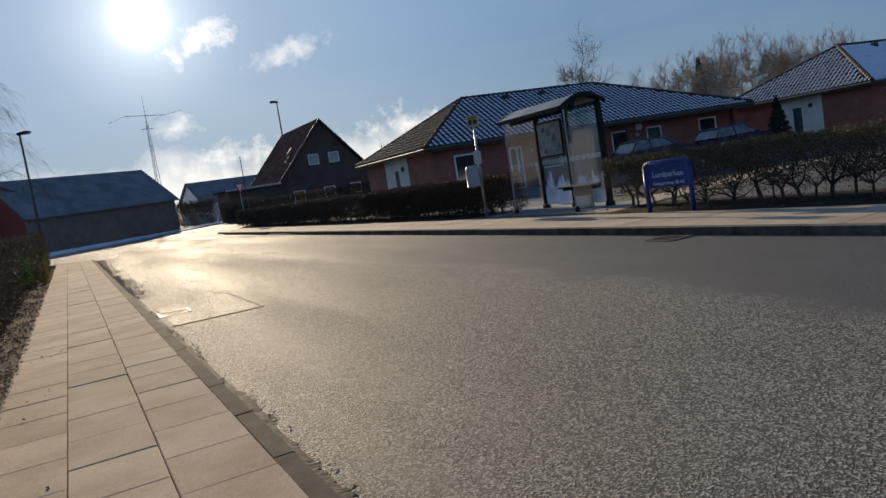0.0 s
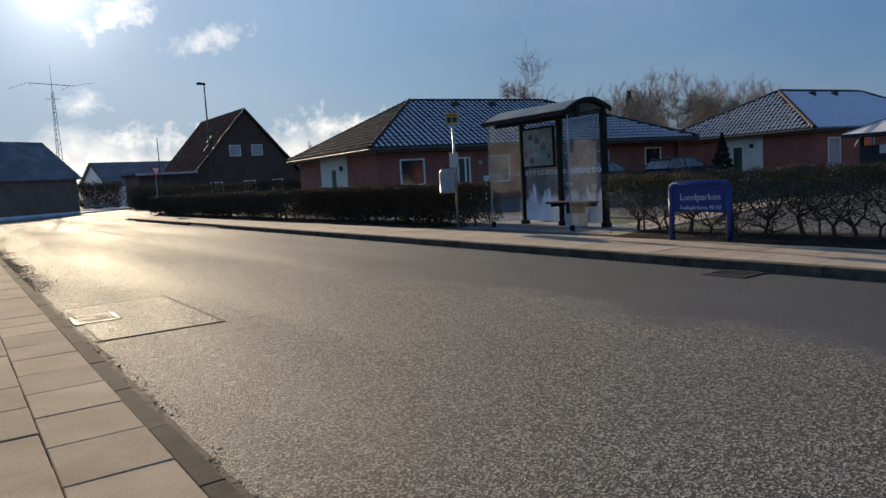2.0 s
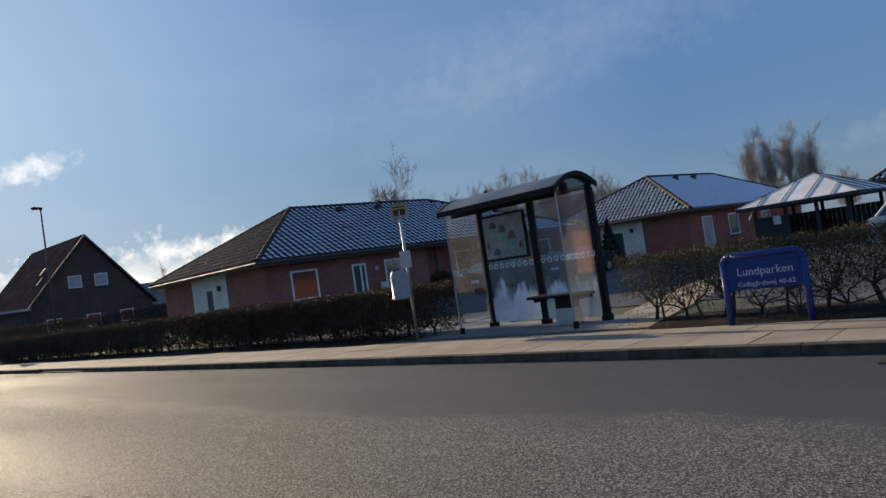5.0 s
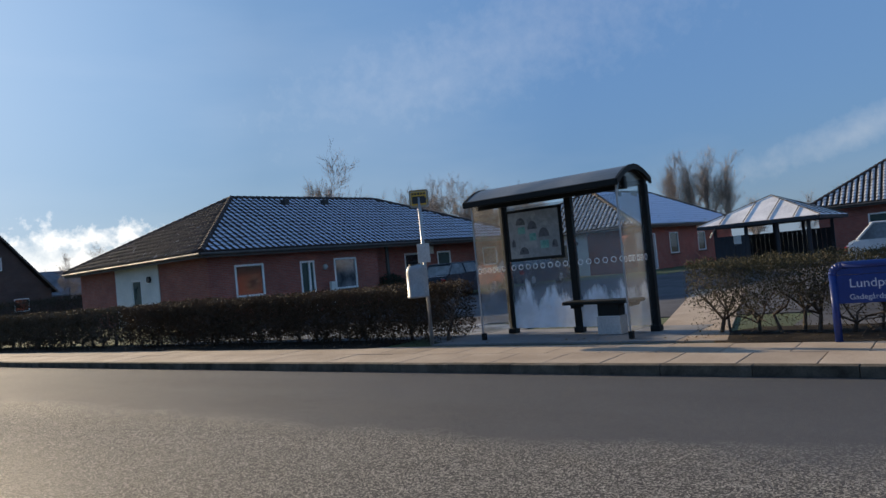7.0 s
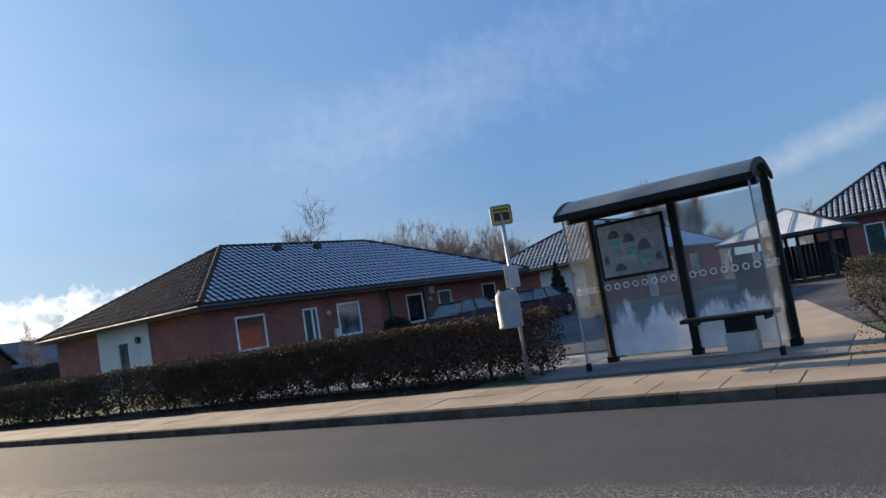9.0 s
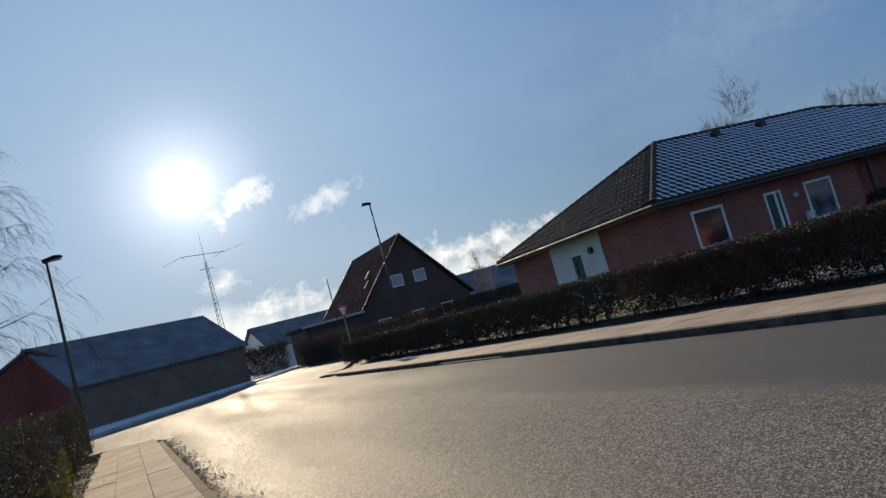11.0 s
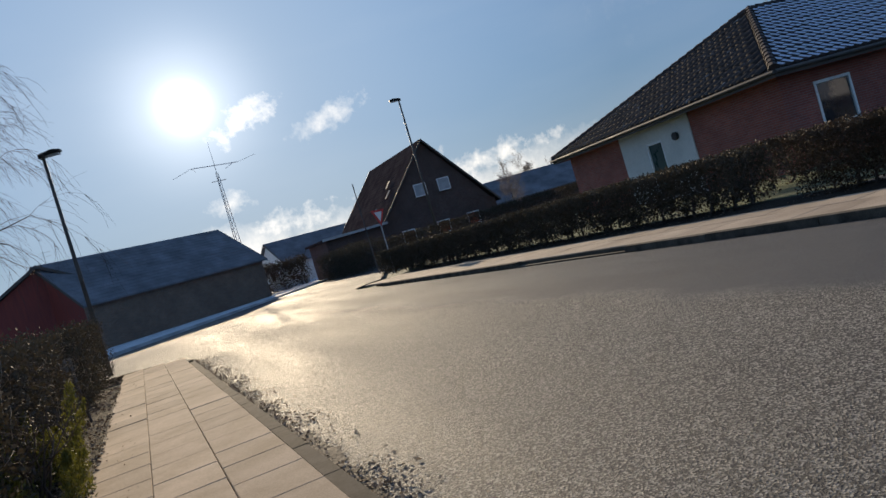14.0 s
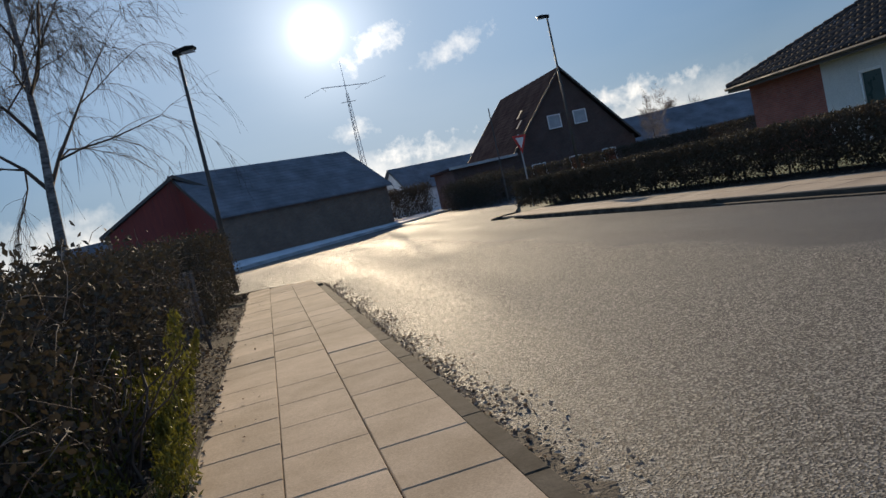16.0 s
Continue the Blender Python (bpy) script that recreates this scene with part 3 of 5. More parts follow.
class Soup:
    """Collects many twigs or leaves for one mesh."""

    def __init__(self):
        self.segments, self.blades = {}, []

    def tube(self, p, q, r0, r1, sides=4):
        self.segments.setdefault(sides, []).append((*p, *q, r0, r1))

    def leaves(self, places, size, aspect=0.55, up=None, lying=False):
        """One folded leaf, of two triangles, at each place."""
        k = len(places)
        a = rng.normal(size=(k, 3))
        if up is not None:
            a = a * (1 - abs(up)) + np.array((0, 0, up)) * 1.2
        if lying:
            a[:, 2] *= 0.25
        a /= np.linalg.norm(a, axis=1)[:, None]
        b = np.cross(a, rng.normal(size=(k, 3)) * ((0.25, 0.25, 1.0) if lying else (1.0, 1.0, 1.0)))
        b /= np.linalg.norm(b, axis=1)[:, None] + 1e-9
        c = np.cross(a, b)
        s = size * rng.uniform(0.6, 1.35, (k, 1))
        tip, root = places + a * s, places - a * s
        l, r = places + b * s * aspect + c * s * 0.18, places - b * s * aspect + c * s * 0.18
        self.blades.append(np.stack((root, l, tip, r), 1).reshape(-1, 3))

    def object(self, name, material, parent=None, label="", smooth=False):
        V, loops, sizes, n = [], [], [], 0
        for sides, rows in self.segments.items():
            a = np.array(rows)
            p, q, r0, r1 = a[:, :3], a[:, 3:6], a[:, 6], a[:, 7]
            d = q - p
            d /= np.linalg.norm(d, axis=1)[:, None] + 1e-9
            ref = np.where(np.abs(d[:, 2:3]) > 0.9, np.array([[0.3, 0.9, 0.1]]), np.array([[0.0, 0.0, 1.0]]))
            e = np.cross(d, ref)
            e /= np.linalg.norm(e, axis=1)[:, None] + 1e-9
            f = np.cross(d, e)
            ang = np.arange(sides) * 2 * np.pi / sides
            ring = e[:, None, :] * np.cos(ang)[None, :, None] + f[:, None, :] * np.sin(ang)[None, :, None]
            v = np.concatenate((p[:, None, :] + ring * r0[:, None, None], q[:, None, :] + ring * r1[:, None, None]), 1)
            V.append(v.reshape(-1, 3))
            i = np.arange(sides)
            j = (i + 1) % sides
            quad = np.stack((i, j, sides + j, sides + i), 1)
            loops.append((quad[None] + (np.arange(len(a)) * 2 * sides)[:, None, None] + n).ravel())
            sizes.append(np.full(len(a) * sides, 4))
            n += len(a) * 2 * sides
        for v in self.blades:
            k = len(v) // 4
            V.append(v)
            loops.append((np.array([0, 1, 2, 0, 2, 3])[None] + (np.arange(k) * 4)[:, None] + n).ravel())
            sizes.append(np.full(k * 2, 3))
            n += len(v)
        ob = new(name, fast_mesh(name, np.vstack(V), np.concatenate(loops), np.concatenate(sizes), material, smooth))
        if parent:
            ob.parent = parent
        if label:
            tagged(ob, label)
        return ob


def wall_mesh(bm, length, z0, z1, thick, holes):
    """A wall along x, its outer face at y = 0, thickness towards +y, with openings (u0, u1, z0, z1) that go through."""
    us = sorted({0.0, length, *[h[0] for h in holes], *[h[1] for h in holes]})
    zs = sorted({z0, z1, *[h[2] for h in holes], *[h[3] for h in holes]})
    for i in range(len(us) - 1):
        for j in range(len(zs) - 1):
            u, z = (us[i] + us[i + 1]) / 2, (zs[j] + zs[j + 1]) / 2
            if any(h[0] < u < h[1] and h[2] < z < h[3] for h in holes):
                continue
            box(bm, us[i], us[i + 1], 0, thick, zs[j], zs[j + 1])
    bmesh.ops.remove_doubles(bm, verts=bm.verts, dist=0.0005)
    return bm


def window_in(parent, u0, u1, z0, z1, kind="window", glass="window", m=None):
    """A window or glazed door in a wall along x; set back in its opening."""
    holder = new(kind)
    holder.parent = parent
    if m is not None:
        holder.matrix_basis = m
    bm = bmesh.new()
    w = 0.085
    for a in ((u0, u0 + w, z0, z1), (u1 - w, u1, z0, z1), (u0 + w, u1 - w, z0, z0 + w), (u0 + w, u1 - w, z1 - w, z1)):
        box(bm, a[0], a[1], -0.02, 0.07, a[2], a[3], 0.008)
    part("frame", bm, M["white"], holder, "white painted frame")
    part("pane", a_box(u0 + w, u1 - w, 0.03, 0.045, z0 + w, z1 - w), M[glass], holder)
    if kind == "window":
        part("sill", a_box(u0 - 0.05, u1 + 0.05, -0.09, 0.0, z0 - 0.06, z0 - 0.004, bevel=0.008), M["kerb"], holder)
    else:
        part("handle", rod(bmesh.new(), (u1 - 0.14, -0.05, z0 + 1.0), (u1 - 0.26, -0.05, z0 + 1.0), 0.012), M["galv"], holder)
    return holder


TILE_W, TILE_L = 0.30, 0.37


def tile_shape():
    xs, zs = (0.0, 0.07, 0.15, 0.23, 0.30), (0.0, 0.055, 0.082, 0.05, 0.0)
    v = [(x, 0.0, z + 0.038) for x, z in zip(xs, zs)] + [(x, TILE_L * 1.06, z) for x, z in zip(xs, zs)] + [(x, 0.004, z - 0.02) for x, z in zip(xs, zs)]
    f = [(i, i + 1, i + 6, i + 5) for i in range(4)] + [(10 + i, 11 + i, i + 1, i) for i in range(4)]
    return np.array(v), f, [1, 0, 0, 1] + [1] * 4


def tiled_slope(parent, corner, along, up, rows, mats, loose=0):
    """Pantiles over a roof slope. rows: for a height v up the slope, the stretch (u0, u1) that it covers. loose: how many, from the start of the eave, are single pieces."""
    tv, tf, ti = tile_shape()
    corner, along, up = (np.array(a, float) for a in (corner, along, up))
    norm = np.cross(along, up)
    spots = []
    v = 0.0
    while True:
        span = rows(v + TILE_L / 2)
        if span is None or span[1] - span[0] < TILE_W:
            break
        k = int((span[1] - span[0]) / TILE_W)
        spots += [(span[0] + i * TILE_W, v) for i in range(k)]
        v += TILE_L
    spots.sort()
    frame3 = np.stack((along, up, norm), 1)
    me = mesh_of("roof_tile", tv, tf, mats, ti, True)
    base = Matrix([list(frame3[i]) + [0] for i in range(3)] + [[0, 0, 0, 1]])
    for u, v in spots[:loose]:
        ob = new("roof_tile", me)
        ob.parent = parent
        p = corner + along * u + up * v + norm * 0.03
        ob.matrix_basis = Matrix.Translation(p) @ base @ pose(0, 0, rng.normal() * 0.003, rng.normal() * 0.6, 0, rng.normal() * 0.5)
    rest = spots[loose:]
    if rest:
        verts = np.concatenate([(tv @ frame3.T) + corner + along * u + up * v + norm * (0.03 + rng.normal() * 0.003) for u, v in rest])
        n = len(tv)
        faces = [tuple(a + n * i for a in f) for i in range(len(rest)) for f in tf]
        ob = raw("roof_tiles", verts, faces, mats, parent, "", True, ti * len(rest))
        tagged(ob, kind="stuff")


def hip_house(name, m, length, depth, ridge_v, ridge_u0, ridge_u1, eave, rise, front_mats, side_mats, front_holes, side_holes, white_panel, label, loose=0, wall="brick", overhang=0.5, recess=None):
    """Low hipped house: local x along its front eave, y to the back, the origin under the front-left corner of the eave."""
    h = thing(name, m, label, "house", "brick bungalows")
    o = overhang
    cut, back = recess or (length - 2 * o, 0.0)
    runs = [(0.0, cut, 0.0)] + ([(cut, length - 2 * o, back)] if recess else [])
    for a, b, dy in runs:
        holes = [(w[0] - a, w[1] - a, *w[2:]) for w in front_holes if a <= w[0] < b]
        f = part("wall", wall_mesh(bmesh.new(), b - a, -0.1, eave - 0.05, 0.3, [w[:4] for w in holes]), M[wall], h)
        f.matrix_basis = pose(o + a, o + dy, 0)
        for w in holes:
            window_in(f, w[0], w[1], w[2], w[3], w[4], w[5])
    if recess:
        part("wall", a_box(o + cut - 0.3, o + cut, o + 0.302, o + back + 0.3, -0.1, eave - 0.05), M[wall], h)
    bm = wall_mesh(bmesh.new(), depth - 2 * o - 0.6, -0.1, eave - 0.05, 0.3, [w[:4] for w in side_holes])
    me = bpy.data.meshes.new("wall")
    bm.to_mesh(me)
    bm.free()
    me.materials.append(M[wall])
    s = new("wall", me)
    s.parent = h
    s.matrix_basis = pose(o, depth - o - 0.3, 0, 0, 0, -90)
    for w in side_holes:
        window_in(s, w[0], w[1], w[2], w[3], w[4], w[5])
    if white_panel:
        a, b = white_panel
        bm = bmesh.new()
        hs = [w[:4] for w in side_holes if a < w[0] < b]
        wall_mesh(bm, b - a, -0.1, eave - 0.06, 0.03, [(q[0] - a, q[1] - a, q[2], q[3]) for q in hs])
        wp = part("wall_panel", bm, M["render_white"], s, "pale grey rendered panel")
        wp.matrix_basis = pose(a, -0.033, 0)
        lamp = part("wall_lamp", rod(bmesh.new(), (b - 0.75, -0.04, 2.0), (b - 0.75, -0.14, 2.0), 0.13, n=16), M["black"], s, "round black wall lamp")
    for a in ((length - o - 0.3, length - o, o + 0.3, depth - o - 0.3), (o, length - o, depth - o - 0.3, depth - o)):
        part("wall", a_box(*a, -0.1, eave - 0.05), M[wall], h)
    part("soffit", a_box(0.02, length - 0.02, 0.02, depth - 0.02, eave - 0.05, eave - 0.01), M["fascia"], h)
    bm = bmesh.new()
    for a in ((0, length, -0.03, 0.0), (0, length, depth, depth + 0.03)):
        box(bm, *a, eave - 0.16, eave + 0.03)
    for a in ((-0.03, 0.0, -0.03, depth + 0.03), (length, length + 0.03, -0.03, depth + 0.03)):
        box(bm, *a, eave - 0.16, eave + 0.03)
    part("fascia", bm, M["fascia"], h)
    bm = bmesh.new()
    for y in (-0.09,):
        rod(bm, (-0.06, y, eave - 0.02), (length + 0.06, y, eave - 0.02), 0.055)
    rod(bm, (-0.09, -0.06, eave - 0.02), (-0.09, depth + 0.06, eave - 0.02), 0.055)
    part("gutter", bm, M["fascia"], h)
    A, B, C, D = (0, 0, eave), (length, 0, eave), (length, depth, eave), (0, depth, eave)
    R, S = (ridge_u0, ridge_v, eave + rise), (ridge_u1, ridge_v, eave + rise)
    raw("roof", [A, B, C, D, R, S], [(0, 1, 5, 4), (1, 2, 5), (2, 3, 4, 5), (3, 0, 4)], M["tile_dark"], h)
    # front slope
    run = math.hypot(ridge_v, rise)
    up = (0, ridge_v / run, rise / run)
    tiled_slope(h, A, (1, 0, 0), up, lambda v: None if v > run - 0.1 else (v / run * ridge_u0 + 0.05, length - v / run * (length - ridge_u1) - 0.05), front_mats, loose)
    # hip slope at the left end: its eave runs from the back corner to the front one
    run2 = math.hypot(ridge_u0, rise)
    up2 = (ridge_u0 / run2, 0, rise / run2)
    tiled_slope(h, D, (0, -1, 0), up2, lambda v: None if v > run2 - 0.3 else (v / run2 * (depth - ridge_v) + 0.05, depth - v / run2 * ridge_v - 0.05), side_mats, 0)
    bm = bmesh.new()
    for p, q in ((A, R), (D, R), (R, S), (B, S)):
        p, q = Vector(p), Vector(q)
        k = max(2, int((q - p).length / 0.34))
        for i in range(k):
            a, b = p.lerp(q, i / k), p.lerp(q, (i + 1) / k)
            rod(bm, a + Vector((0, 0, 0.06)), b + Vector((0, 0, 0.075)), 0.15, 0.105, 8)
    part("ridge_tiles", bm, M["tile_dark"], h)
    for k in (0.28, 0.55):
        u = ridge_u0 + (ridge_u1 - ridge_u0) * k
        bm = a_box(u - 0.14, u + 0.14, ridge_v - 0.85, ridge_v - 0.5, eave + rise - 0.55, eave + rise - 0.05, bevel=0.02)
        part("roof_vent", bm, M["black"], h)
    return h


def wavy(x, y, z):
    """A smooth irregular field between about -1 and 1."""
    a = np.sin(1.7 * x + 2.3 * y + 0.9 * z) + np.sin(-2.9 * x + 1.1 * y + 2.1 * z + 1.3) + np.sin(3.7 * y - 1.3 * z + 0.7 * x + 4.1) + 0.6 * np.sin(6.1 * x - 5.3 * y + 4.7 * z)
    return a / 2.6


def hedge(label, x0, x1, y0, y1, height, clear, leaf, count, size, stems=0.45, ragged=0.06, base=0.10):
    """A clipped hedge: bare stems below, twigs, and a mass of small leaves above, ragged at its edges."""
    h = thing("hedge", pose(0, 0, 0), label, "hedge", "roadside hedges")
    long_y = (y1 - y0) > (x1 - x0)
    L = max(y1 - y0, x1 - x0)
    n = max(2, int(L / stems))
    st = Soup()
    for i in range(n):
        t = (i + rng.uniform(0.2, 0.8)) / n
        c = np.array((x0 + (x1 - x0) * rng.uniform(0.3, 0.7), y0 + (y1 - y0) * t, base - 0.02)) if long_y else np.array((x0 + (x1 - x0) * t, y0 + (y1 - y0) * rng.uniform(0.3, 0.7), base - 0.02))
        p, r = c, rng.uniform(0.02, 0.045)
        fork = rng.uniform(0.12, 0.35)
        q = p + np.array((rng.normal() * 0.04, rng.normal() * 0.05, fork))
        st.tube(p, q, r, r * 0.8, 5)
        for _ in range(int(rng.integers(4, 8))):
            a, ra = q, r * 0.55
            d = np.array((rng.normal() * 0.55, rng.normal() * 0.75, rng.uniform(0.35, 1.0)))
            for _ in range(5):
                d = d / np.linalg.norm(d)
                b = a + d * height * 0.19
                if b[2] > base + height - 0.05:
                    break
                b[0], b[1] = min(max(b[0], x0 + 0.04), x1 - 0.04), min(max(b[1], y0 - 0.05), y1 + 0.05)
                st.tube(a, b, ra, ra * 0.72, 4)
                for _ in range(3):
                    e = b + rng.normal(size=3) * (0.16, 0.16, 0.12)
                    st.tube(b, e, ra * 0.45, 0.002, 3)
                a, ra = b, ra * 0.72
                d = d + rng.normal(size=3) * 0.42 + (0, 0, 0.25)
    tagged(st.object("branchwork", M["twig"], h), kind="stuff")
    k = count
    pts = rng.uniform(size=(k, 3))
    # most leaves sit near the clipped faces, fewer inside
    side = rng.uniform(size=k)
    ax = 0 if long_y else 1
    skin = side < 0.62
    pts[skin, ax] = np.where(rng.uniform(size=skin.sum()) < 0.5, rng.beta(1, 7, skin.sum()), 1 - rng.beta(1, 7, skin.sum()))
    top = side > 0.78
    pts[top, 2] = 1 - rng.beta(1, 9, top.sum())
    P = np.empty_like(pts)
    P[:, 0], P[:, 1] = x0 + pts[:, 0] * (x1 - x0), y0 + pts[:, 1] * (y1 - y0)
    low = clear + 0.20 * wavy(P[:, 0] * 0.9, P[:, 1] * 1.3, 3.1)
    P[:, 2] = base + low + (height - low) * pts[:, 2] ** 0.85
    # a few stragglers hang below
    few = rng.uniform(size=k) < 0.05
    P[few, 2] = base + rng.uniform(0.05, clear + 0.2, few.sum())
    bumps = wavy(P[:, 0] * 2.3, P[:, 1] * 2.3, P[:, 2] * 2.3)
    P += rng.normal(size=P.shape) * ragged * 0.4 + bumps[:, None] * ragged * np.array((1.0, 0.6, 0.8))
    lf = Soup()
    lf.leaves(P, size)
    tagged(lf.object("leaves", M[leaf], h), kind="stuff")
    return h


def grow(height, spread, seed, levels=5, droop=0.0, trunk=0.18, first=0.3, kids=(3, 5), twig=0.006, lift=0.15):
    """Trunk and branches of a bare tree, as two soups."""
    r = np.random.default_rng(seed)
    tr, br = Soup(), Soup()
    stack = []
    p, d, rad = np.zeros(3), np.array((r.normal() * 0.05, r.normal() * 0.05, 1.0)), trunk
    steps = 9
    for i in range(steps):
        q = p + d / np.linalg.norm(d) * height * 0.80 / steps
        tr.tube(p, q, rad, rad * 0.86, 7)
        if (i + 1) / steps > first:
            for _ in range(int(r.integers(1, 4))):
                a = r.uniform(0, 2 * np.pi)
                up = r.uniform(0.5, 1.3)
                stack.append((q, np.array((np.cos(a) * spread, np.sin(a) * spread, up)), rad * r.uniform(0.35, 0.6), height * r.uniform(0.20, 0.34) * (1.15 - 0.6 * i / steps), 1))
        p, rad = q, rad * 0.84
        d = d + np.array((r.normal() * 0.07, r.normal() * 0.07, 0.1))
    stack.append((p, d, rad, height * 0.25, 1))
    while stack:
        p, d, rad, L, lv = stack.pop()
        n = 4 if lv < levels else 3
        for i in range(n):
            d = d / (np.linalg.norm(d) + 1e-9)
            q = p + d * L / n
            br.tube(p, q, max(rad, twig * 0.6), max(rad * 0.78, twig * 0.5), 4 if lv < 3 else 3)
            if lv < levels:
                for _ in range(int(r.integers(1, kids[0] if lv < 3 else kids[1]))):
                    e = d + r.normal(size=3) * 0.5
                    e[2] += lift
                    e[2] -= droop * (lv >= 3) * 1.3
                    stack.append((q, e, max(rad * 0.5, twig), L * r.uniform(0.5, 0.8), lv + 1))
            p, rad = q, rad * 0.78
            d = d + r.normal(size=3) * 0.14 + np.array((0, 0, 0.06 - droop * 0.55 * (lv >= 3) - 0.12 * droop))
    return tr, br


def bare_tree(seed, m, label, bark="bark", group="bare trees", **kw):
    t = thing("tree", m, label, "tree", group)
    tr, br = grow(seed=seed, **kw)
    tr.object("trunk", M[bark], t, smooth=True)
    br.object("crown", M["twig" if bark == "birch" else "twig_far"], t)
    return t


# ---------------------------------------------------------------- ground, road, pavements
def flat(name, outline, z, thick, material, label, category="ground"):
    ob = part(name, prism(bmesh.new(), outline, "z", z - thick, z), M[material])
    return tagged(ob, label, category, kind="structure")


FAR = 7.09
n = 24
bm = bmesh.new()
bmesh.ops.create_grid(bm, x_segments=n, y_segments=n, size=900, matrix=Matrix.Translation((0, 300, -0.16)))
tagged(part("ground", bm, M["field"]), "flat winter ground with grass and soil", "ground", kind="structure")


def arc(cx, cy, r, a0, a1, k=8):
    return [(cx + r * math.cos(radians(a0 + (a1 - a0) * i / k)), cy + r * math.sin(radians(a0 + (a1 - a0) * i / k))) for i in range(k + 1)]


# near corner of the side street, far corner and the far side of the cross street
near_edge = [(0, -14)] + arc(-3.2, 38.2, 3.2, 0, 90)
left_far = [(-40, 50.0), (-14, 53.5), (-3, 57.0), (5.6, 69.0), (14.3, 80.0), (30, 97)]
right_edge = [(36, 95), (18.0, 70.0), (12.8, 60.0), (10.0, 52.5)] + arc(10.6, 47.4, 3.37, 115, 180, 6) + [(FAR, -14)]
road_outline = near_edge + [(-40, 40.8)] + left_far + right_edge
flat("road", road_outline, 0.0, 0.12, "asphalt", "worn damp asphalt road glittering in low sun", "road")
flat("ground_left", [(-60, -14), (-1.64, -14), (-1.64, 36.5), (-3.0, 38.6), (-60, 39.0)], 0.075, 0.2, "soil", "dark garden soil beside the pavement")
flat("ground_right", [(9.06, -14), (70, -14), (70, 90), (38, 94.5), (19.2, 69.6), (14.0, 59.6), (11.5, 52.0), (9.06, 46.5)], 0.105, 0.2, "grass", "winter lawn behind the hedges")
flat("parking", [(12.6, 4), (44, 4), (44, 21.6), (33, 21.6), (33, 28.2), (16, 30.2), (12.6, 27.6)], 0.125, 0.1, "lot", "grey parking asphalt with rime", "parking")
flat("ground_barn", [(-41, 50.6), (-14.2, 54.6), (-3.6, 58.0), (5.0, 69.6), (13.6, 80.6), (29, 97.5), (10, 130), (-60, 120)], 0.11, 0.2, "frost", "frosted verge and yard before the barn")
flat("pavement_base", [(-1.64, -14), (-0.13, -14), (-0.13, 37.6), (-1.0, 39.4), (-1.64, 39.8)], 0.062, 0.15, "joint", "sandy bed under the near paving slabs", "pavement")
flat("pavement_base_far", [(FAR + 0.14, -14), (9.08, -14), (9.08, 46.6), (FAR + 0.6, 46.6), (FAR + 0.14, 44)], 0.098, 0.15, "joint", "sandy bed under the far paving slabs", "pavement")
flat("shelter_pad", [(9.08, 13.45), (11.0, 13.45), (11.0, 17.75), (9.08, 17.75)], 0.135, 0.1, "pad", "damp grey concrete pad with painted-in shade under the bus shelter", "pavement")
flat("frosted_strip", [(10.6, -8), (12.6, -8), (12.6, 12.2), (10.6, 12.2)], 0.128, 0.1, "lot", "grey gravel strip behind the hedge")
flat("frosted_strip", [(11.02, 17.0), (12.0, 17.2), (12.2, 18.6), (10.3, 18.7), (9.6, 18.1), (9.6, 17.8), (11.02, 17.8)], 0.13, 0.1, "frost_thin", "patch of frost in the shade beside the shelter")
flat("frosted_strip", [(9.97, 18.75), (12.58, 18.75), (12.58, 27.4), (9.97, 27.4)], 0.127, 0.1, "frost_thin", "frosted ground in the shade behind the hedge")
flat("footpath", [(9.08, 12.75), (20, 15.0), (20, 16.4), (11.0, 14.3), (9.08, 13.45)], 0.13, 0.1, "slab_far", "brownish paved path into the yard", "pavement")
flat("verge_strip", [(8.86, -14), (10.58, -14), (10.58, 12.6), (9.4, 13.4), (8.86, 12.6)], 0.128, 0.1, "soil", "dark soil strip at the foot of the hedge")
flat("verge_strip", [(8.80, 18.8), (9.95, 18.8), (9.95, 46.5), (8.80, 46.5)], 0.122, 0.1, "soil", "dark soil strip at the foot of the hedge")
flat("corner_verge", [(9.5, 46.8), (11.0, 51.6), (13.2, 56.5), (14.0, 55), (12, 46.8)], 0.13, 0.1, "grass", "scrap of lawn on the street corner")

# gutter grime along the near kerb, asphalt repair with its tar joint, drains
bm = bmesh.new()
k = 2400
lo, hi = [], []
for i in range(k + 1):
    y = -6 + i * 45.0 / k
    w = 0.05 + 0.09 * noise.noise(Vector((y * 0.7, 2.0, 0))) + 0.05 * noise.noise(Vector((y * 3.1, 5.0, 0))) + (0.03 + 0.06 * noise.noise(Vector((y * 1.6, 9.0, 0))) + 0.09 * noise.noise(Vector((y * 8.0, 7.0, 0)))) * min(1, max(0, (y - 13) / 6)) + 0.05 * noise.noise(Vector((y * 14.0, 3.0, 0))) + 0.04 * noise.noise(Vector((y * 41.0, 1.0, 0)))
    lo.append(bm.verts.new((0.004, y, 0.012)))
    hi.append(bm.verts.new((0.03 + max(0.05, w), y, 0.003)))
for i in range(k):
    bm.faces.new((lo[i], hi[i], hi[i + 1], lo[i + 1]))
tagged(part("gutter", bm, M["grime"]), "dark grit and leaf mould along the kerb", "gutter", kind="structure")
flat("road_patch", [(0.16, 11.31), (1.33, 11.33), (1.35, 13.86), (0.16, 13.86)], 0.006, 0.05, "asphalt_patch", "square asphalt repair in the road", "road patch")
bm = bmesh.new()
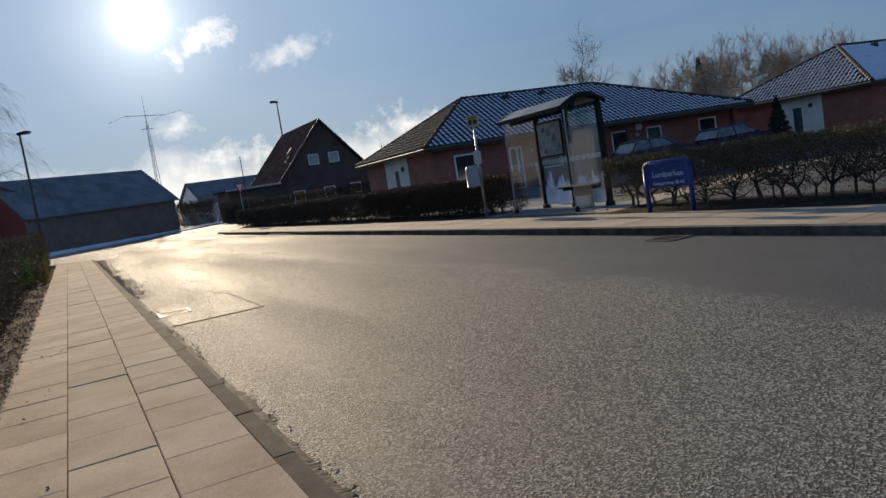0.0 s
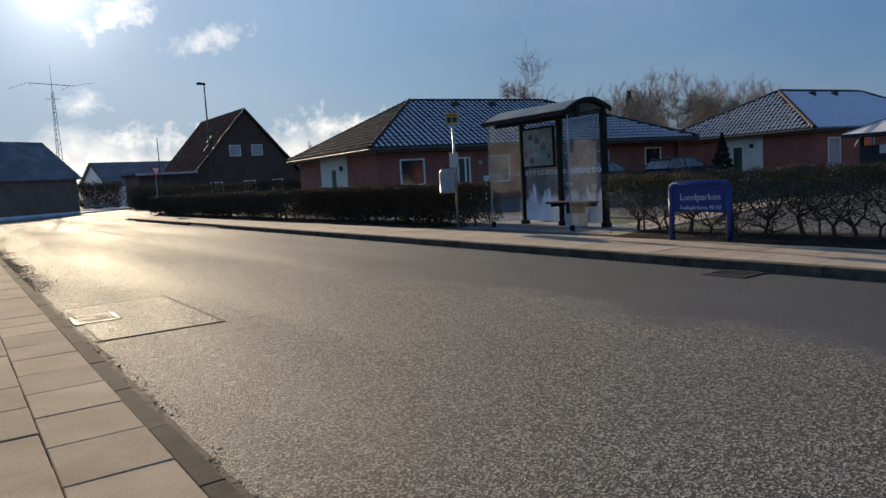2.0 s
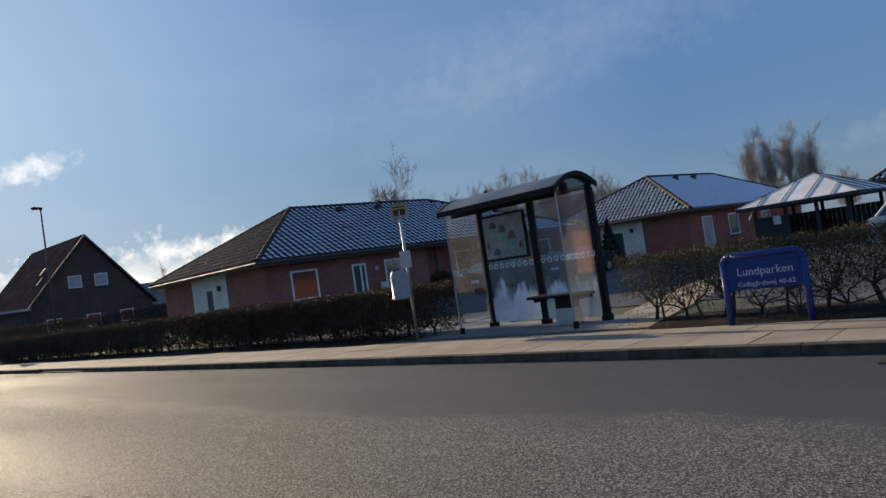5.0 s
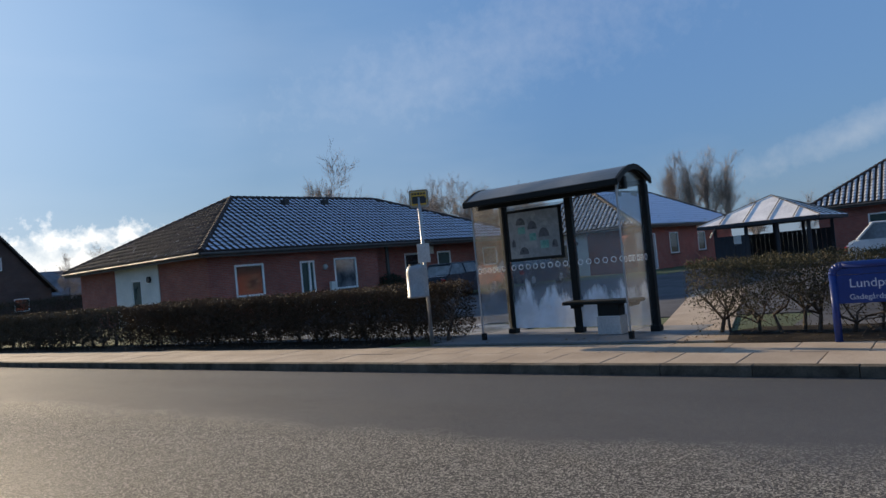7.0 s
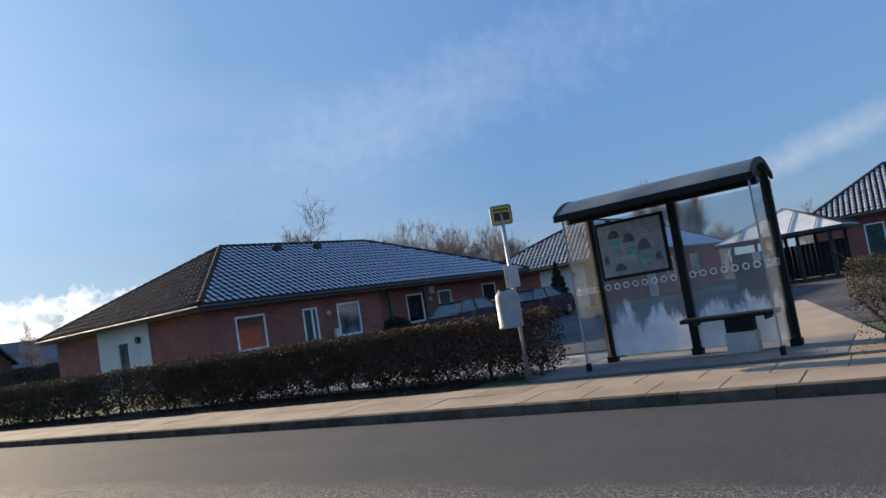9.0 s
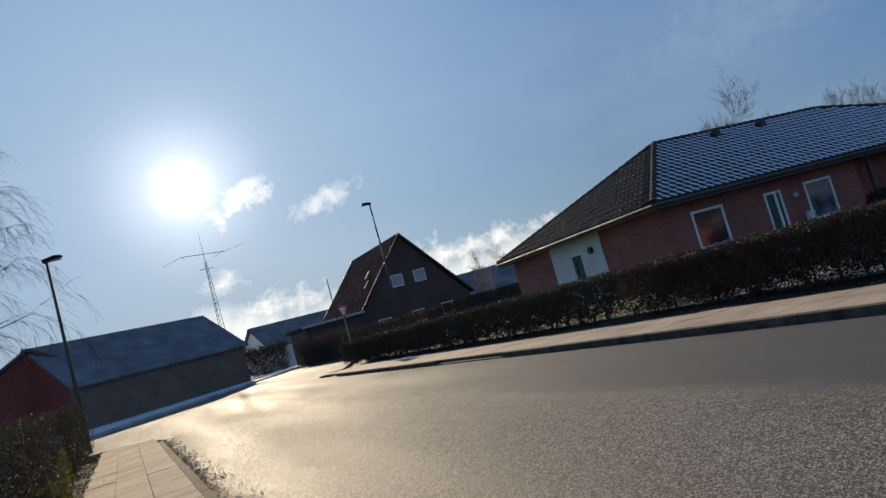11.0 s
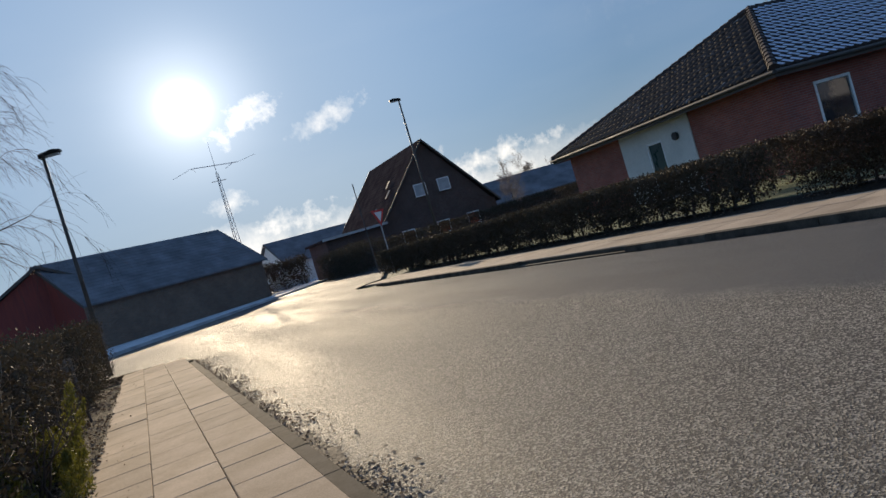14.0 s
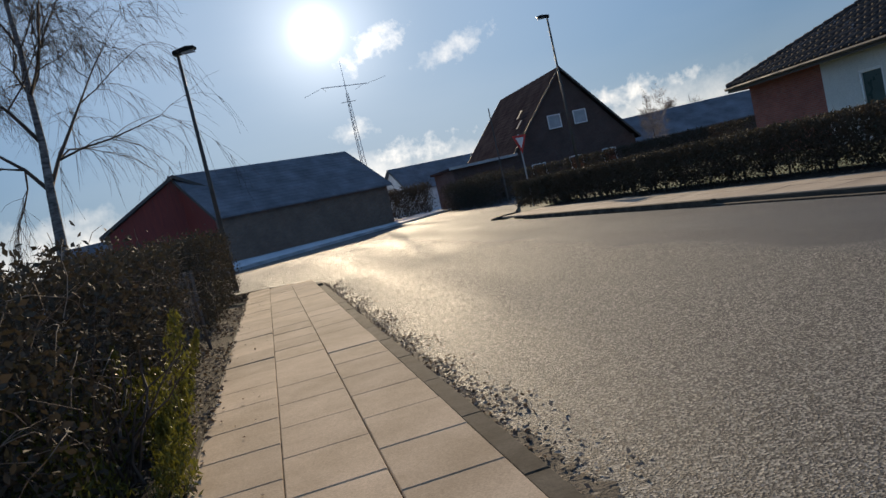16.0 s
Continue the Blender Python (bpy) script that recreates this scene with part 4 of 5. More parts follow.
for a in ((0.14, 1.37, 11.28, 11.315), (0.14, 1.37, 13.855, 13.89), (1.335, 1.37, 11.315, 13.855)):
    box(bm, *a, 0.0, 0.008)
tagged(part("tar_joint", bm, M["grime"]), "black tar joint round the asphalt repair", "road joint", kind="structure")


def drain(m, label):
    d = thing("drain_grate", m, label, "drain")
    bm = bmesh.new()
    for a in ((-0.24, 0.24, -0.27, -0.22), (-0.24, 0.24, 0.22, 0.27), (-0.24, -0.19, -0.22, 0.22), (0.19, 0.24, -0.22, 0.22)):
        box(bm, *a, -0.03, 0.014, 0.004)
    part("frame", bm, M["iron"], d)
    for i in range(7):
        part("bar", a_box(-0.19, 0.19, -0.19 + i * 0.058, -0.165 + i * 0.058, -0.02, 0.010), M["iron"], d)
    part("pit", a_box(-0.2, 0.2, -0.22, 0.22, -0.06, -0.025), M["black"], d)
    return d


drain(pose(0.33, 12.72, 0.0), "cast iron gutter grate beside the asphalt repair")
drain(pose(FAR - 0.28, 8.92, 0.0), "cast iron gutter grate by the far kerb")


def litter(name, n, xs, ys, z, size, label, material="leaf_dead", fall=1.0):
    s = Soup()
    P = np.stack((xs[0] + (xs[1] - xs[0]) * rng.beta(1.0, fall, n), rng.uniform(*ys, n), np.full(n, z) + rng.uniform(0, 0.012, n)), 1)
    keep = np.array([noise.noise(Vector((p[0] * 2.5, p[1] * 1.2, 0))) for p in P]) + rng.uniform(-0.5, 0.5, n) > -0.05
    s.leaves(P[keep], size, 0.6, lying=True)
    tagged(s.object(name, M[material]), label, "leaf litter", kind="stuff")


litter("leaf_litter", 15000, (-2.15, -1.58), (-2, 40), 0.085, 0.022, "dead leaves on the soil beside the slabs")
litter("leaf_litter", 260, (-1.6, -1.15), (2, 38), 0.086, 0.014, "scattered dead leaves on the slabs")
litter("leaf_litter", 5000, (0.02, 0.34), (16, 38), 0.010, 0.016, "wet leaves and grit in the gutter", fall=2.2)
litter("leaf_litter", 4200, (0.02, 0.50), (16.5, 38), 0.010, 0.016, "pale dry leaf scraps in the gutter", "leaf_pale", 2.0)
litter("leaf_litter", 500, (0.02, 0.16), (-2, 14), 0.008, 0.015, "wet leaves and grit in the gutter")
litter("leaf_litter", 900, (8.85, 9.5), (-4, 46), 0.13, 0.025, "dead leaves under the far hedges")


# ---------------------------------------------------------------- bus shelter
def bus_shelter(m):
    """Local x along the back wall (towards the far end of the road), y towards the road."""
    s = thing("bus_shelter", m, "dark steel bus shelter with frosted glass panes on a concrete pad", "bus shelter")
    L, D, H = 2.76, 0.94, 2.37
    for x in (0.0, L / 2, L):
        p = part("post", a_box(x - 0.06, x + 0.06, -0.06, 0.06, 0, H, bevel=0.01), M["post"], s)
        part("foot_plate", a_box(x - 0.08, x + 0.08, -0.08, 0.08, 0, 0.10, bevel=0.01), M["post"], s)
    # barrel roof: a shallow arc from the back posts out over the kerb side
    prof = []
    for i in range(13):
        a = i / 12
        y = -0.16 + a * (D + 0.30)
        prof.append((y, H + 0.04 + 0.29 * math.sin(math.pi * min(1, 0.10 + a * 0.86)) - 0.05))
    outer = prof
    inner = [(y, z - 0.035) for y, z in reversed(prof)]
    part("roof", prism(bmesh.new(), outer + inner, "x", -0.07, L + 0.07), M["shelter_roof"], s, "curved grey-green roof sheet")
    for x in (-0.09, L + 0.045):
        part("roof_edge", prism(bmesh.new(), [(y, z + 0.012) for y, z in prof] + [(y, z - 0.075) for y, z in reversed(prof)], "x", x, x + 0.045), M["post"], s)
    fy, fz = prof[-1]
    part("front_gutter", a_box(-0.07, L + 0.07, fy - 0.03, fy + 0.03, fz - 0.085, fz + 0.02, bevel=0.01), M["post"], s)
    part("front_beam", a_box(-0.05, L + 0.05, D - 0.28, D - 0.18, H - 0.10, H + 0.10, bevel=0.008), M["post"], s)
    part("back_beam", a_box(-0.05, L + 0.05, -0.04, 0.04, H - 0.02, H + 0.07, bevel=0.008), M["post"], s)
    for x in (0.0, L / 2, L):
        bm = bmesh.new()
        pts = [(x, y, z - 0.08) for y, z in prof[1:-1]]
        for a, b in zip(pts, pts[1:]):
            rod(bm, a, b, 0.028, n=6)
        part("roof_rib", bm, M["post"], s)
    for x0, x1 in ((0.06, L / 2 - 0.06), (L / 2 + 0.06, L - 0.06)):
        g = part("pane", a_box(x0, x1, -0.006, 0.006, 0.09, H - 0.08), M["pane"], s, "frosted glass back pane")
        g.visible_shadow = False
    for x in (-0.0, L):
        arch = [(y, z - 0.045) for y, z in prof if 0.06 < y < D]
        g = part("side_pane", prism(bmesh.new(), [(D, 0.10), (0.06, 0.10), (0.06, arch[0][1])] + arch + [(D, arch[-1][1])], "x", x - 0.006, x + 0.006), M["pane_side"], s, "misted glass side pane")
        g.visible_shadow = False
        part("pane_trim", a_box(x - 0.012, x + 0.012, D, D + 0.022, 0.0, H - 0.05), M["galv"], s)
        part("pane_foot", a_box(x - 0.03, x + 0.03, D - 0.06, D + 0.03, 0, 0.12, bevel=0.006), M["post"], s)

    def ring(x, y, z, along, r=0.052):
        bm = bmesh.new()
        k = 18
        vs = []
        for i in range(k):
            c, q = math.cos(2 * math.pi * i / k), math.sin(2 * math.pi * i / k)
            for rr in (r, r - 0.016):
                vs.append(bm.verts.new((x + rr * c, y, z + rr * q) if along == "x" else (x, y + rr * c, z + rr * q)))
        for i in range(k):
            j = (i + 1) % k
            bm.faces.new((vs[2 * i], vs[2 * i + 1], vs[2 * j + 1], vs[2 * j]))
        part("ring_sticker", bm, M["ring"], s)

    for x0 in (0.06, L / 2 + 0.06):
        for i in range(8):
            ring(x0 + 0.10 + i * 0.155, 0.009, 1.20, "x")
    for x in (-0.009, L - 0.009):
        for i in range(6):
            ring(x, 0.16 + i * 0.145, 1.20, "y")
    # poster case in the far bay
    x0, x1, z0, z1 = L / 2 + 0.14, L - 0.09, 1.31, 2.24
    case = part("poster_case", a_box(x0, x1, 0.012, 0.06, z0, z1, bevel=0.01), M["post"], s, "black poster case")
    part("poster", a_box(x0 + 0.05, x1 - 0.05, 0.061, 0.066, z0 + 0.05, z1 - 0.05), M["poster"], case)
    for u, v, w, h, mt in ((0.75, 0.80, 0.2, 0.13, "poster_dark"), (0.52, 0.70, 0.2, 0.15, "poster_dark"), (0.30, 0.52, 0.22, 0.16, "poster_dark"), (0.74, 0.60, 0.15, 0.12, "poster_green"), (0.52, 0.44, 0.14, 0.13, "poster_green"),
                           (0.30, 0.26, 0.17, 0.14, "poster_green"), (0.72, 0.16, 0.2, 0.13, "poster_dark"), (0.10, 0.26, 0.12, 0.14, "poster_dark"), (0.92, 0.34, 0.08, 0.14, "poster_dark")):
        cx, cz = x0 + 0.05 + u * (x1 - x0 - 0.1), z0 + 0.05 + v * (z1 - z0 - 0.1)
        bm = bmesh.new()
        if mt == "poster_dark":
            pts = [(cx + w / 2 * math.cos(a * math.pi / 8), cz - h / 2 + h * math.sin(a * math.pi / 8)) for a in range(9)]
        else:
            pts = [(cx - w / 2, cz - h / 2), (cx + w / 2, cz - h / 2), (cx + w / 2, cz + h / 2), (cx - w / 2, cz + h / 2)]
        pts = [(min(max(p, x0 + 0.06), x1 - 0.06), q) for p, q in pts]
        part("print", prism(bm, pts, "y", 0.0665, 0.069), M[mt], case)
    # bench on a two-tone box
    part("bench_seat", a_box(0.10, L / 2 + 0.06, 0.10, 0.44, 0.50, 0.56, bevel=0.012), M["post"], s, "black bench seat")
    part("bench_rail", rod(bmesh.new(), (0.1, 0.12, 0.53), (L / 2, 0.12, 0.53), 0.02), M["post"], s)
    part("bench_box", a_box(0.42, 0.84, 0.14, 0.40, 0, 0.30, bevel=0.01), M["bench_grey"], s, "pale grey box under the bench")
    part("bench_box_top", a_box(0.44, 0.82, 0.16, 0.38, 0.30, 0.50, bevel=0.006), M["post"], s)
    for x in (0.25, L / 2 - 0.1):
        part("bracket", a_box(x - 0.02, x + 0.02, 0.03, 0.40, 0.44, 0.50), M["post"], s)
    return s


# the back wall runs along the road from y = 14.44 to 17.25
bus_shelter(Matrix.Translation((10.28, 14.13, 0.135)) @ Euler((0, 0, radians(90 - 4.0))).to_matrix().to_4x4())


# ---------------------------------------------------------------- bus stop pole with litter bin
def bus_stop(m):
    s = thing("bus_stop", m, "galvanised bus stop pole with yellow sign and grey litter bin", "bus stop")
    part("pole", rod(bmesh.new(), (0, 0, 0), (0, 0, 2.62), 0.032, n=12), M["galv"], s, smooth=True)
    plate = part("sign", a_box(-0.155, 0.155, -0.02, 0.02, 2.46, 2.74, bevel=0.03), M["yellow"], s, "yellow bus stop sign")
    part("sign_frame", a_box(-0.17, 0.17, -0.012, 0.012, 2.445, 2.755, bevel=0.03), M["galv"], s)
    bus = part("symbol", prism(bmesh.new(), [(-0.12, 2.51), (0.12, 2.51), (0.13, 2.60), (0.10, 2.64), (-0.12, 2.64)], "y", -0.0245, -0.0215), M["black"], plate)
    for i in range(5):
        part("bar", a_box(-0.12 + i * 0.05, -0.08 + i * 0.05, -0.0245, -0.0215, 2.665, 2.70), M["black"], plate)
    part("timetable", a_box(-0.11, 0.11, -0.05, -0.03, 1.46, 1.80, bevel=0.006), M["bench_grey"], s, "pale grey timetable case")
    # bin: tapered drum with domed shoulder and open mouth, hung on the pole
    bm = bmesh.new()
    prof = [(0.17, 0.86), (0.19, 0.87), (0.19, 0.90), (0.182, 0.905), (0.182, 1.30), (0.175, 1.36), (0.15, 1.41), (0.10, 1.44)]
    k = 24
    rings = [[bm.verts.new((-0.15 + r * math.cos(2 * math.pi * i / k), -0.19 + r * 0.8 * math.sin(2 * math.pi * i / k), z)) for i in range(k)] for r, z in prof]
    for a, b in zip(rings, rings[1:]):
        for i in range(k):
            bm.faces.new((a[i], a[(i + 1) % k], b[(i + 1) % k], b[i]))
    bm.faces.new(rings[0])
    part("bin", bm, M["bin"], s, "grey enamelled litter bin", smooth=True)
    # solid black disc in the opening, painting the shade inside the bin
    part("bin_mouth", rod(bmesh.new(), (-0.18, -0.19, 1.42), (-0.18, -0.19, 1.450), 0.095, n=20), M["black"], s)
    part("bin_bracket", a_box(-0.06, 0.03, -0.09, 0.04, 0.95, 1.36), M["galv"], s)
    return s


bus_stop(Matrix.Translation((9.10, 17.76, 0.12)) @ pose(0, 0, 0, 0, 0, -55))


# ---------------------------------------------------------------- blue place sign
def text_part(words, size, m, parent):
    cu = bpy.data.curves.new("lettering", "FONT")
    cu.body, cu.size, cu.align_x, cu.extrude = words, size, "CENTER", 0.002
    tmp = new("lettering", cu)
    me = bpy.data.meshes.new_from_object(tmp.evaluated_get(bpy.context.evaluated_depsgraph_get()))
    bpy.data.objects.remove(tmp)
    me.materials.clear()
    me.materials.append(M["letter"])
    ob = new("lettering", me)
    ob.parent = parent
    ob.matrix_basis = m
    return ob


def place_sign(m):
    s = thing("place_sign", m, "blue steel place sign with white lettering toned for shade before the hedge", "sign")
    W, H, r = 1.0, 0.92, 0.11
    pts = [(-W / 2, 0, 0)] + [(-W / 2 + r - r * math.cos(radians(a)), 0, H - r + r * math.sin(radians(a))) for a in range(0, 91, 18)]
    pts += [(W / 2 - r + r * math.sin(radians(a)), 0, H - r + r * math.cos(radians(a))) for a in range(0, 91, 18)] + [(W / 2, 0, 0)]
    bm = bmesh.new()
    for a, b in zip(pts, pts[1:]):
        rod(bm, a, b, 0.045, n=10)
    part("tube_frame", bm, M["blue"], s, smooth=True)
    plate = part("plate", a_box(-W / 2 + 0.04, W / 2 - 0.04, -0.012, 0.012, 0.46, 0.80, bevel=0.004), M["blue"], s)
    part("top_plate", a_box(-W / 2 + 0.05, W / 2 - 0.05, -0.010, 0.010, 0.805, 0.91, bevel=0.003), M["blue"], s)
    text_part("Lundparken", 0.148, pose(0.02, -0.016, 0.65, 90, 0, 0), plate)
    text_part("Gadegårdsvej 40-62", 0.09, pose(0.02, -0.016, 0.505, 90, 0, 0), plate)
    return s


place_sign(Matrix.Translation((8.88, 10.88, 0.12)) @ pose(0, 0, 0, 0, 0, -85))

# ---------------------------------------------------------------- roadside hedges
hedge("olive-green clipped hedge with bare stems behind the blue sign", 9.26, 10.45, -9.0, 13.3, 1.08, 0.42, "hedge_olive", 230000, 0.014, stems=0.30)
hedge("brown-green clipped hedge between bus stop and lawn gap", 9.28, 10.45, 17.65, 28.05, 1.06, 0.12, "hedge_leaf", 105000, 0.022)
hedge("dark clipped hedge running to the street corner", 9.2, 10.4, 29.25, 50.3, 1.08, 0.16, "hedge_dark", 80000, 0.032)
hedge("low clipped hedge before the bungalow wall", 11.0, 14.6, 30.9, 31.5, 1.05, 0.25, "hedge_leaf", 12000, 0.024)


# ---------------------------------------------------------------- bungalows
def opening(u, w, z0, z1, kind, glass="window"):
    return (u, u + w, z0, z1, kind, glass)


front1 = [opening(1.13, 1.33, 0.92, 2.21, "window"), opening(4.25, 0.76, 0.0, 2.18, "door", "door_green"), opening(6.08, 1.3, 0.83, 2.21, "window", "window_blind"),
          opening(11.08, 1.22, 0.85, 2.22, "window"), opening(13.5, 1.06, 0.0, 2.22, "door", "door_green"), opening(17.3, 1.3, 1.25, 2.28, "window")]
side1 = [opening(5.12, 0.94, 0.0, 2.05, "door", "door_green")]
home = hip_house("bungalow", pose(15.13, 32.60, 0.1, 0, 0, -6), 21.0, 12.8, 4.9, 4.5, 13.4, 2.70, 2.66, [M["tile_frost"], M["tile_dark"]], [M["tile_sparse"], M["tile_dark"]],
                 front1, side1, (3.6, 7.65), "red brick bungalow with a frosted dark tile roof", loose=300, recess=(8.7, 0.6))
for u, v, z in ((6.07, 0.5, 1.86), (13.3, 1.1, 1.86)):
    part("wall_lamp", rod(bmesh.new(), (u, v - 0.09, z), (u, v - 0.004, z), 0.11, 0.13, 16), M["lamp_glass"], home, "round pale wall lamp", smooth=True)
part("meter_box", a_box(13.25, 13.65, 0.98, 1.095, 2.12, 2.5, bevel=0.01), M["render_white"], home, "pale box under the eave")
part("door_stile", a_box(5.16, 5.26, 0.46, 0.52, 0.0, 2.1, bevel=0.006), M["white"], home, "white door stile")
for u in (9.75, 12.2):
    part("porch_post", a_box(u - 0.07, u + 0.07, 0.35, 0.49, -0.1, 2.63, bevel=0.01), M["fascia"], home, "dark wooden porch post")
front2 = [opening(1.45, 1.2, 0.0, 2.2, "door", "blind"), opening(4.6, 1.3, 0.85, 2.2, "window"), opening(9.0, 1.3, 0.85, 2.15, "window")]
side2 = [opening(5.34, 0.84, 0.0, 2.05, "door", "door_green")]
hip_house("bungalow", pose(38.6, 24.85, 0.12, 0, 0, -6), 16.3, 12.0, 5.0, 3.9, 12.35, 2.67, 2.63, [M["tile_frost"], M["tile_frost"]], [M["tile_half"], M["tile_dark"]],
          front2, side2, (4.46, 7.57), "red brick bungalow with frosted roof behind the hedge")
front3 = [opening(2.5, 1.0, 0.0, 2.1, "door", "door_green"), opening(5.2, 1.4, 0.85, 2.15, "window"), opening(9.5, 1.4, 0.85, 2.15, "window")]
hip_house("bungalow", pose(45.2, 17.2, 0.12, 0, 0, -94), 17.0, 12.0, 4.9, 4.2, 12.0, 2.68, 2.8, [M["tile_half"], M["tile_dark"]], [M["tile_half"], M["tile_dark"]],
          front3, [], None, "red brick bungalow with a patchily frosted tile roof beyond the carport")
# the bungalow on the south side of the yard, seen mirrored in the windows
hip_house("bungalow", pose(48.0, -6.0, 0.12, 0, 0, 174), 17.0, 12.0, 5.0, 4.2, 12.0, 2.68, 2.7, [M["tile_dark"], M["tile_dark"]], [M["tile_dark"], M["tile_dark"]],
          front3, [], None, "red brick bungalow facing the low sun across the yard")


stand = thing("letter_box", Matrix.Translation((15.13, 32.60, 0.1)) @ pose(0, 0, 0, 0, 0, -6) @ pose(6.15, 0.15, 0), "white letter box stand beside the bungalow door", "letter box")
part("post", a_box(-0.05, 0.05, -0.04, 0.04, 0, 0.75), M["white"], stand)
part("box", a_box(-0.14, 0.14, -0.09, 0.09, 0.75, 1.2, bevel=0.02), M["render_white"], stand)


def carport(m):
    c = thing("carport", m, "black boarded carport with a snowy pyramid roof", "carport")
    W, D, H, R = 3.9, 4.4, 2.0, 1.07
    for x in (0.15, 1.4, 2.6, W - 0.15):
        for y in (0.15, D - 0.15):
            part("post", a_box(x - 0.06, x + 0.06, y - 0.06, y + 0.06, 0, H), M["carport"], c)
    for i in range(18):
        part("board", a_box(0.15 + i * 0.196, 0.15 + i * 0.196 + 0.185, D - 0.11, D - 0.085, 0.05, 1.5), M["carport"], c)
    for i in range(19):
        part("board", a_box(0.16, 0.185, 0.3 + i * 0.2, 0.3 + i * 0.2 + 0.19, 0.05, 1.5), M["carport"], c)
    for i in range(7):
        part("board", a_box(0.15 + i * 0.196, 0.15 + i * 0.196 + 0.185, 0.085, 0.11, 0.05, 1.5), M["carport"], c)
    part("sign_plate", a_box(0.9, 1.2, 0.055, 0.075, 1.15, 1.5), M["render_white"], c, "small pale notice")
    o = 0.4
    A = [(-o, -o, H), (W + o, -o, H), (W + o, D + o, H), (-o, D + o, H), (W / 2, D / 2, H + R)]
    roof = raw("roof", A + [(x, y, z - 0.14) for x, y, z in A[:4]], [(0, 1, 4), (1, 2, 4), (2, 3, 4), (3, 0, 4), (0, 5, 6, 1), (1, 6, 7, 2), (2, 7, 8, 3), (3, 8, 5, 0), (5, 8, 7, 6)],
               [M["roof_snow"], M["carport"]], c, "roof felt under thin snow", index=[0, 0, 0, 0, 1, 1, 1, 1, 1])
    apex = Vector(A[4])
    for i in range(4):
        a, b = Vector(A[i]), Vector(A[(i + 1) % 4])
        for k in (0.0, 0.2, 0.4, 0.6, 0.8):
            p = a.lerp(b, k)
            # battens run square to the eave, up to the hip
            d = min(k, 1 - k) * 2
            mid = (a + b) / 2
            q = p + (apex - mid) * d if k else apex
            if (q - p).length > 0.2:
                part("batten", rod(bmesh.new(), p + Vector((0, 0, 0.03)), q + Vector((0, 0, 0.03)), 0.018, n=5), M["fascia"], roof)
    part("downpipe", rod(bmesh.new(), (0.0, -0.1, 1.5), (0.25, -0.1, 1.9), 0.03), M["render_white"], c)
    return c


carport(Matrix.Translation((30.0, 18.55, 0.12)) @ pose(0, 0, 0, 0, 0, -94))


def car(m, paint, label, estate=False):
    c = thing("car", m, label, "car", "parked cars")
    L, W = 4.1, 1.70
    low = [(-2.02, 0.30), (-2.05, 0.62), (-1.98, 0.92), (-0.95, 1.02), (0.0, 1.04), (1.75, 1.02), (1.98, 0.92), (2.03, 0.55), (1.98, 0.28), (1.62, 0.20), (-1.62, 0.20)]
    bm = prism(bmesh.new(), low, "y", -W / 2, W / 2)
    bmesh.ops.bevel(bm, geom=list(bm.edges), offset=0.06, segments=2, affect="EDGES")
    part("body", bm, M[paint], c, smooth=False)
    # cabin, narrower at the roof
    back = 1.92 if estate else 1.70
    lo = [(-1.05, 1.0), (back, 1.0)]
    hi = [(-0.30, 1.46), (back - 0.42, 1.47)]
    wl, wh = W / 2 - 0.05, W / 2 - 0.22
    verts = [(lo[0][0], -wl, 1.0), (lo[1][0], -wl, 1.0), (lo[1][0], wl, 1.0), (lo[0][0], wl, 1.0), (hi[0][0], -wh, 1.45), (hi[1][0], -wh, 1.47), (hi[1][0], wh, 1.47), (hi[0][0], wh, 1.45)]
    cab = raw("cabin", verts, [(0, 1, 5, 4), (1, 2, 6, 5), (2, 3, 7, 6), (3, 0, 4, 7)], M["car_glass"], c, "windows with a film of rime")
    part("roof", a_box(hi[0][0] - 0.08, hi[1][0] + 0.08, -wh - 0.02, wh + 0.02, 1.44, 1.50, bevel=0.025), M[paint], c)
    for y, s in ((-1, -1), (1, 1)):
        for a, b in (((-1.05, wl), (-0.30, wh)), ((0.55, wl), (0.55, wh)), ((back, wl), (back - 0.42, wh))):
            part("pillar", rod(bmesh.new(), (a[0], s * (a[1] + 0.005), 1.0), (b[0], s * (b[1] + 0.005), 1.46), 0.04, n=6), M[paint], c)
        part("mirror", a_box(-0.85, -0.68, s * (W / 2 + 0.09) - 0.08, s * (W / 2 + 0.09) + 0.08, 1.0, 1.12, bevel=0.02), M[paint], c)
        for x in (-1.28, 1.28):
            wheel = part("wheel", rod(bmesh.new(), (x, s * (W / 2 - 0.20), 0.31), (x, s * (W / 2 + 0.01), 0.31), 0.31, n=24), M["tyre"], c)
            part("rim", rod(bmesh.new(), (x, s * (W / 2 + 0.012), 0.31), (x, s * (W / 2 + 0.022), 0.31), 0.20, n=16), M["rim"], wheel)
        part("headlight", a_box(-2.06, -1.90, s * 0.62 - 0.16, s * 0.62 + 0.16, 0.66, 0.82, bevel=0.03), M["lamp_glass"], c)
        part("tail_light", a_box(1.93, 2.04, s * 0.70 - 0.10, s * 0.70 + 0.10, 0.62, 0.84, bevel=0.03), M["red_lens"], c)
        for x in (-0.25, 0.75):
            part("door_handle", a_box(x, x + 0.18, s * (W / 2 + 0.012) - 0.012, s * (W / 2 + 0.012) + 0.012, 0.86, 0.89), M[paint], c)
    part("number_plate", a_box(2.035, 2.05, -0.25, 0.25, 0.50, 0.62), M["ring"], c)
    return c


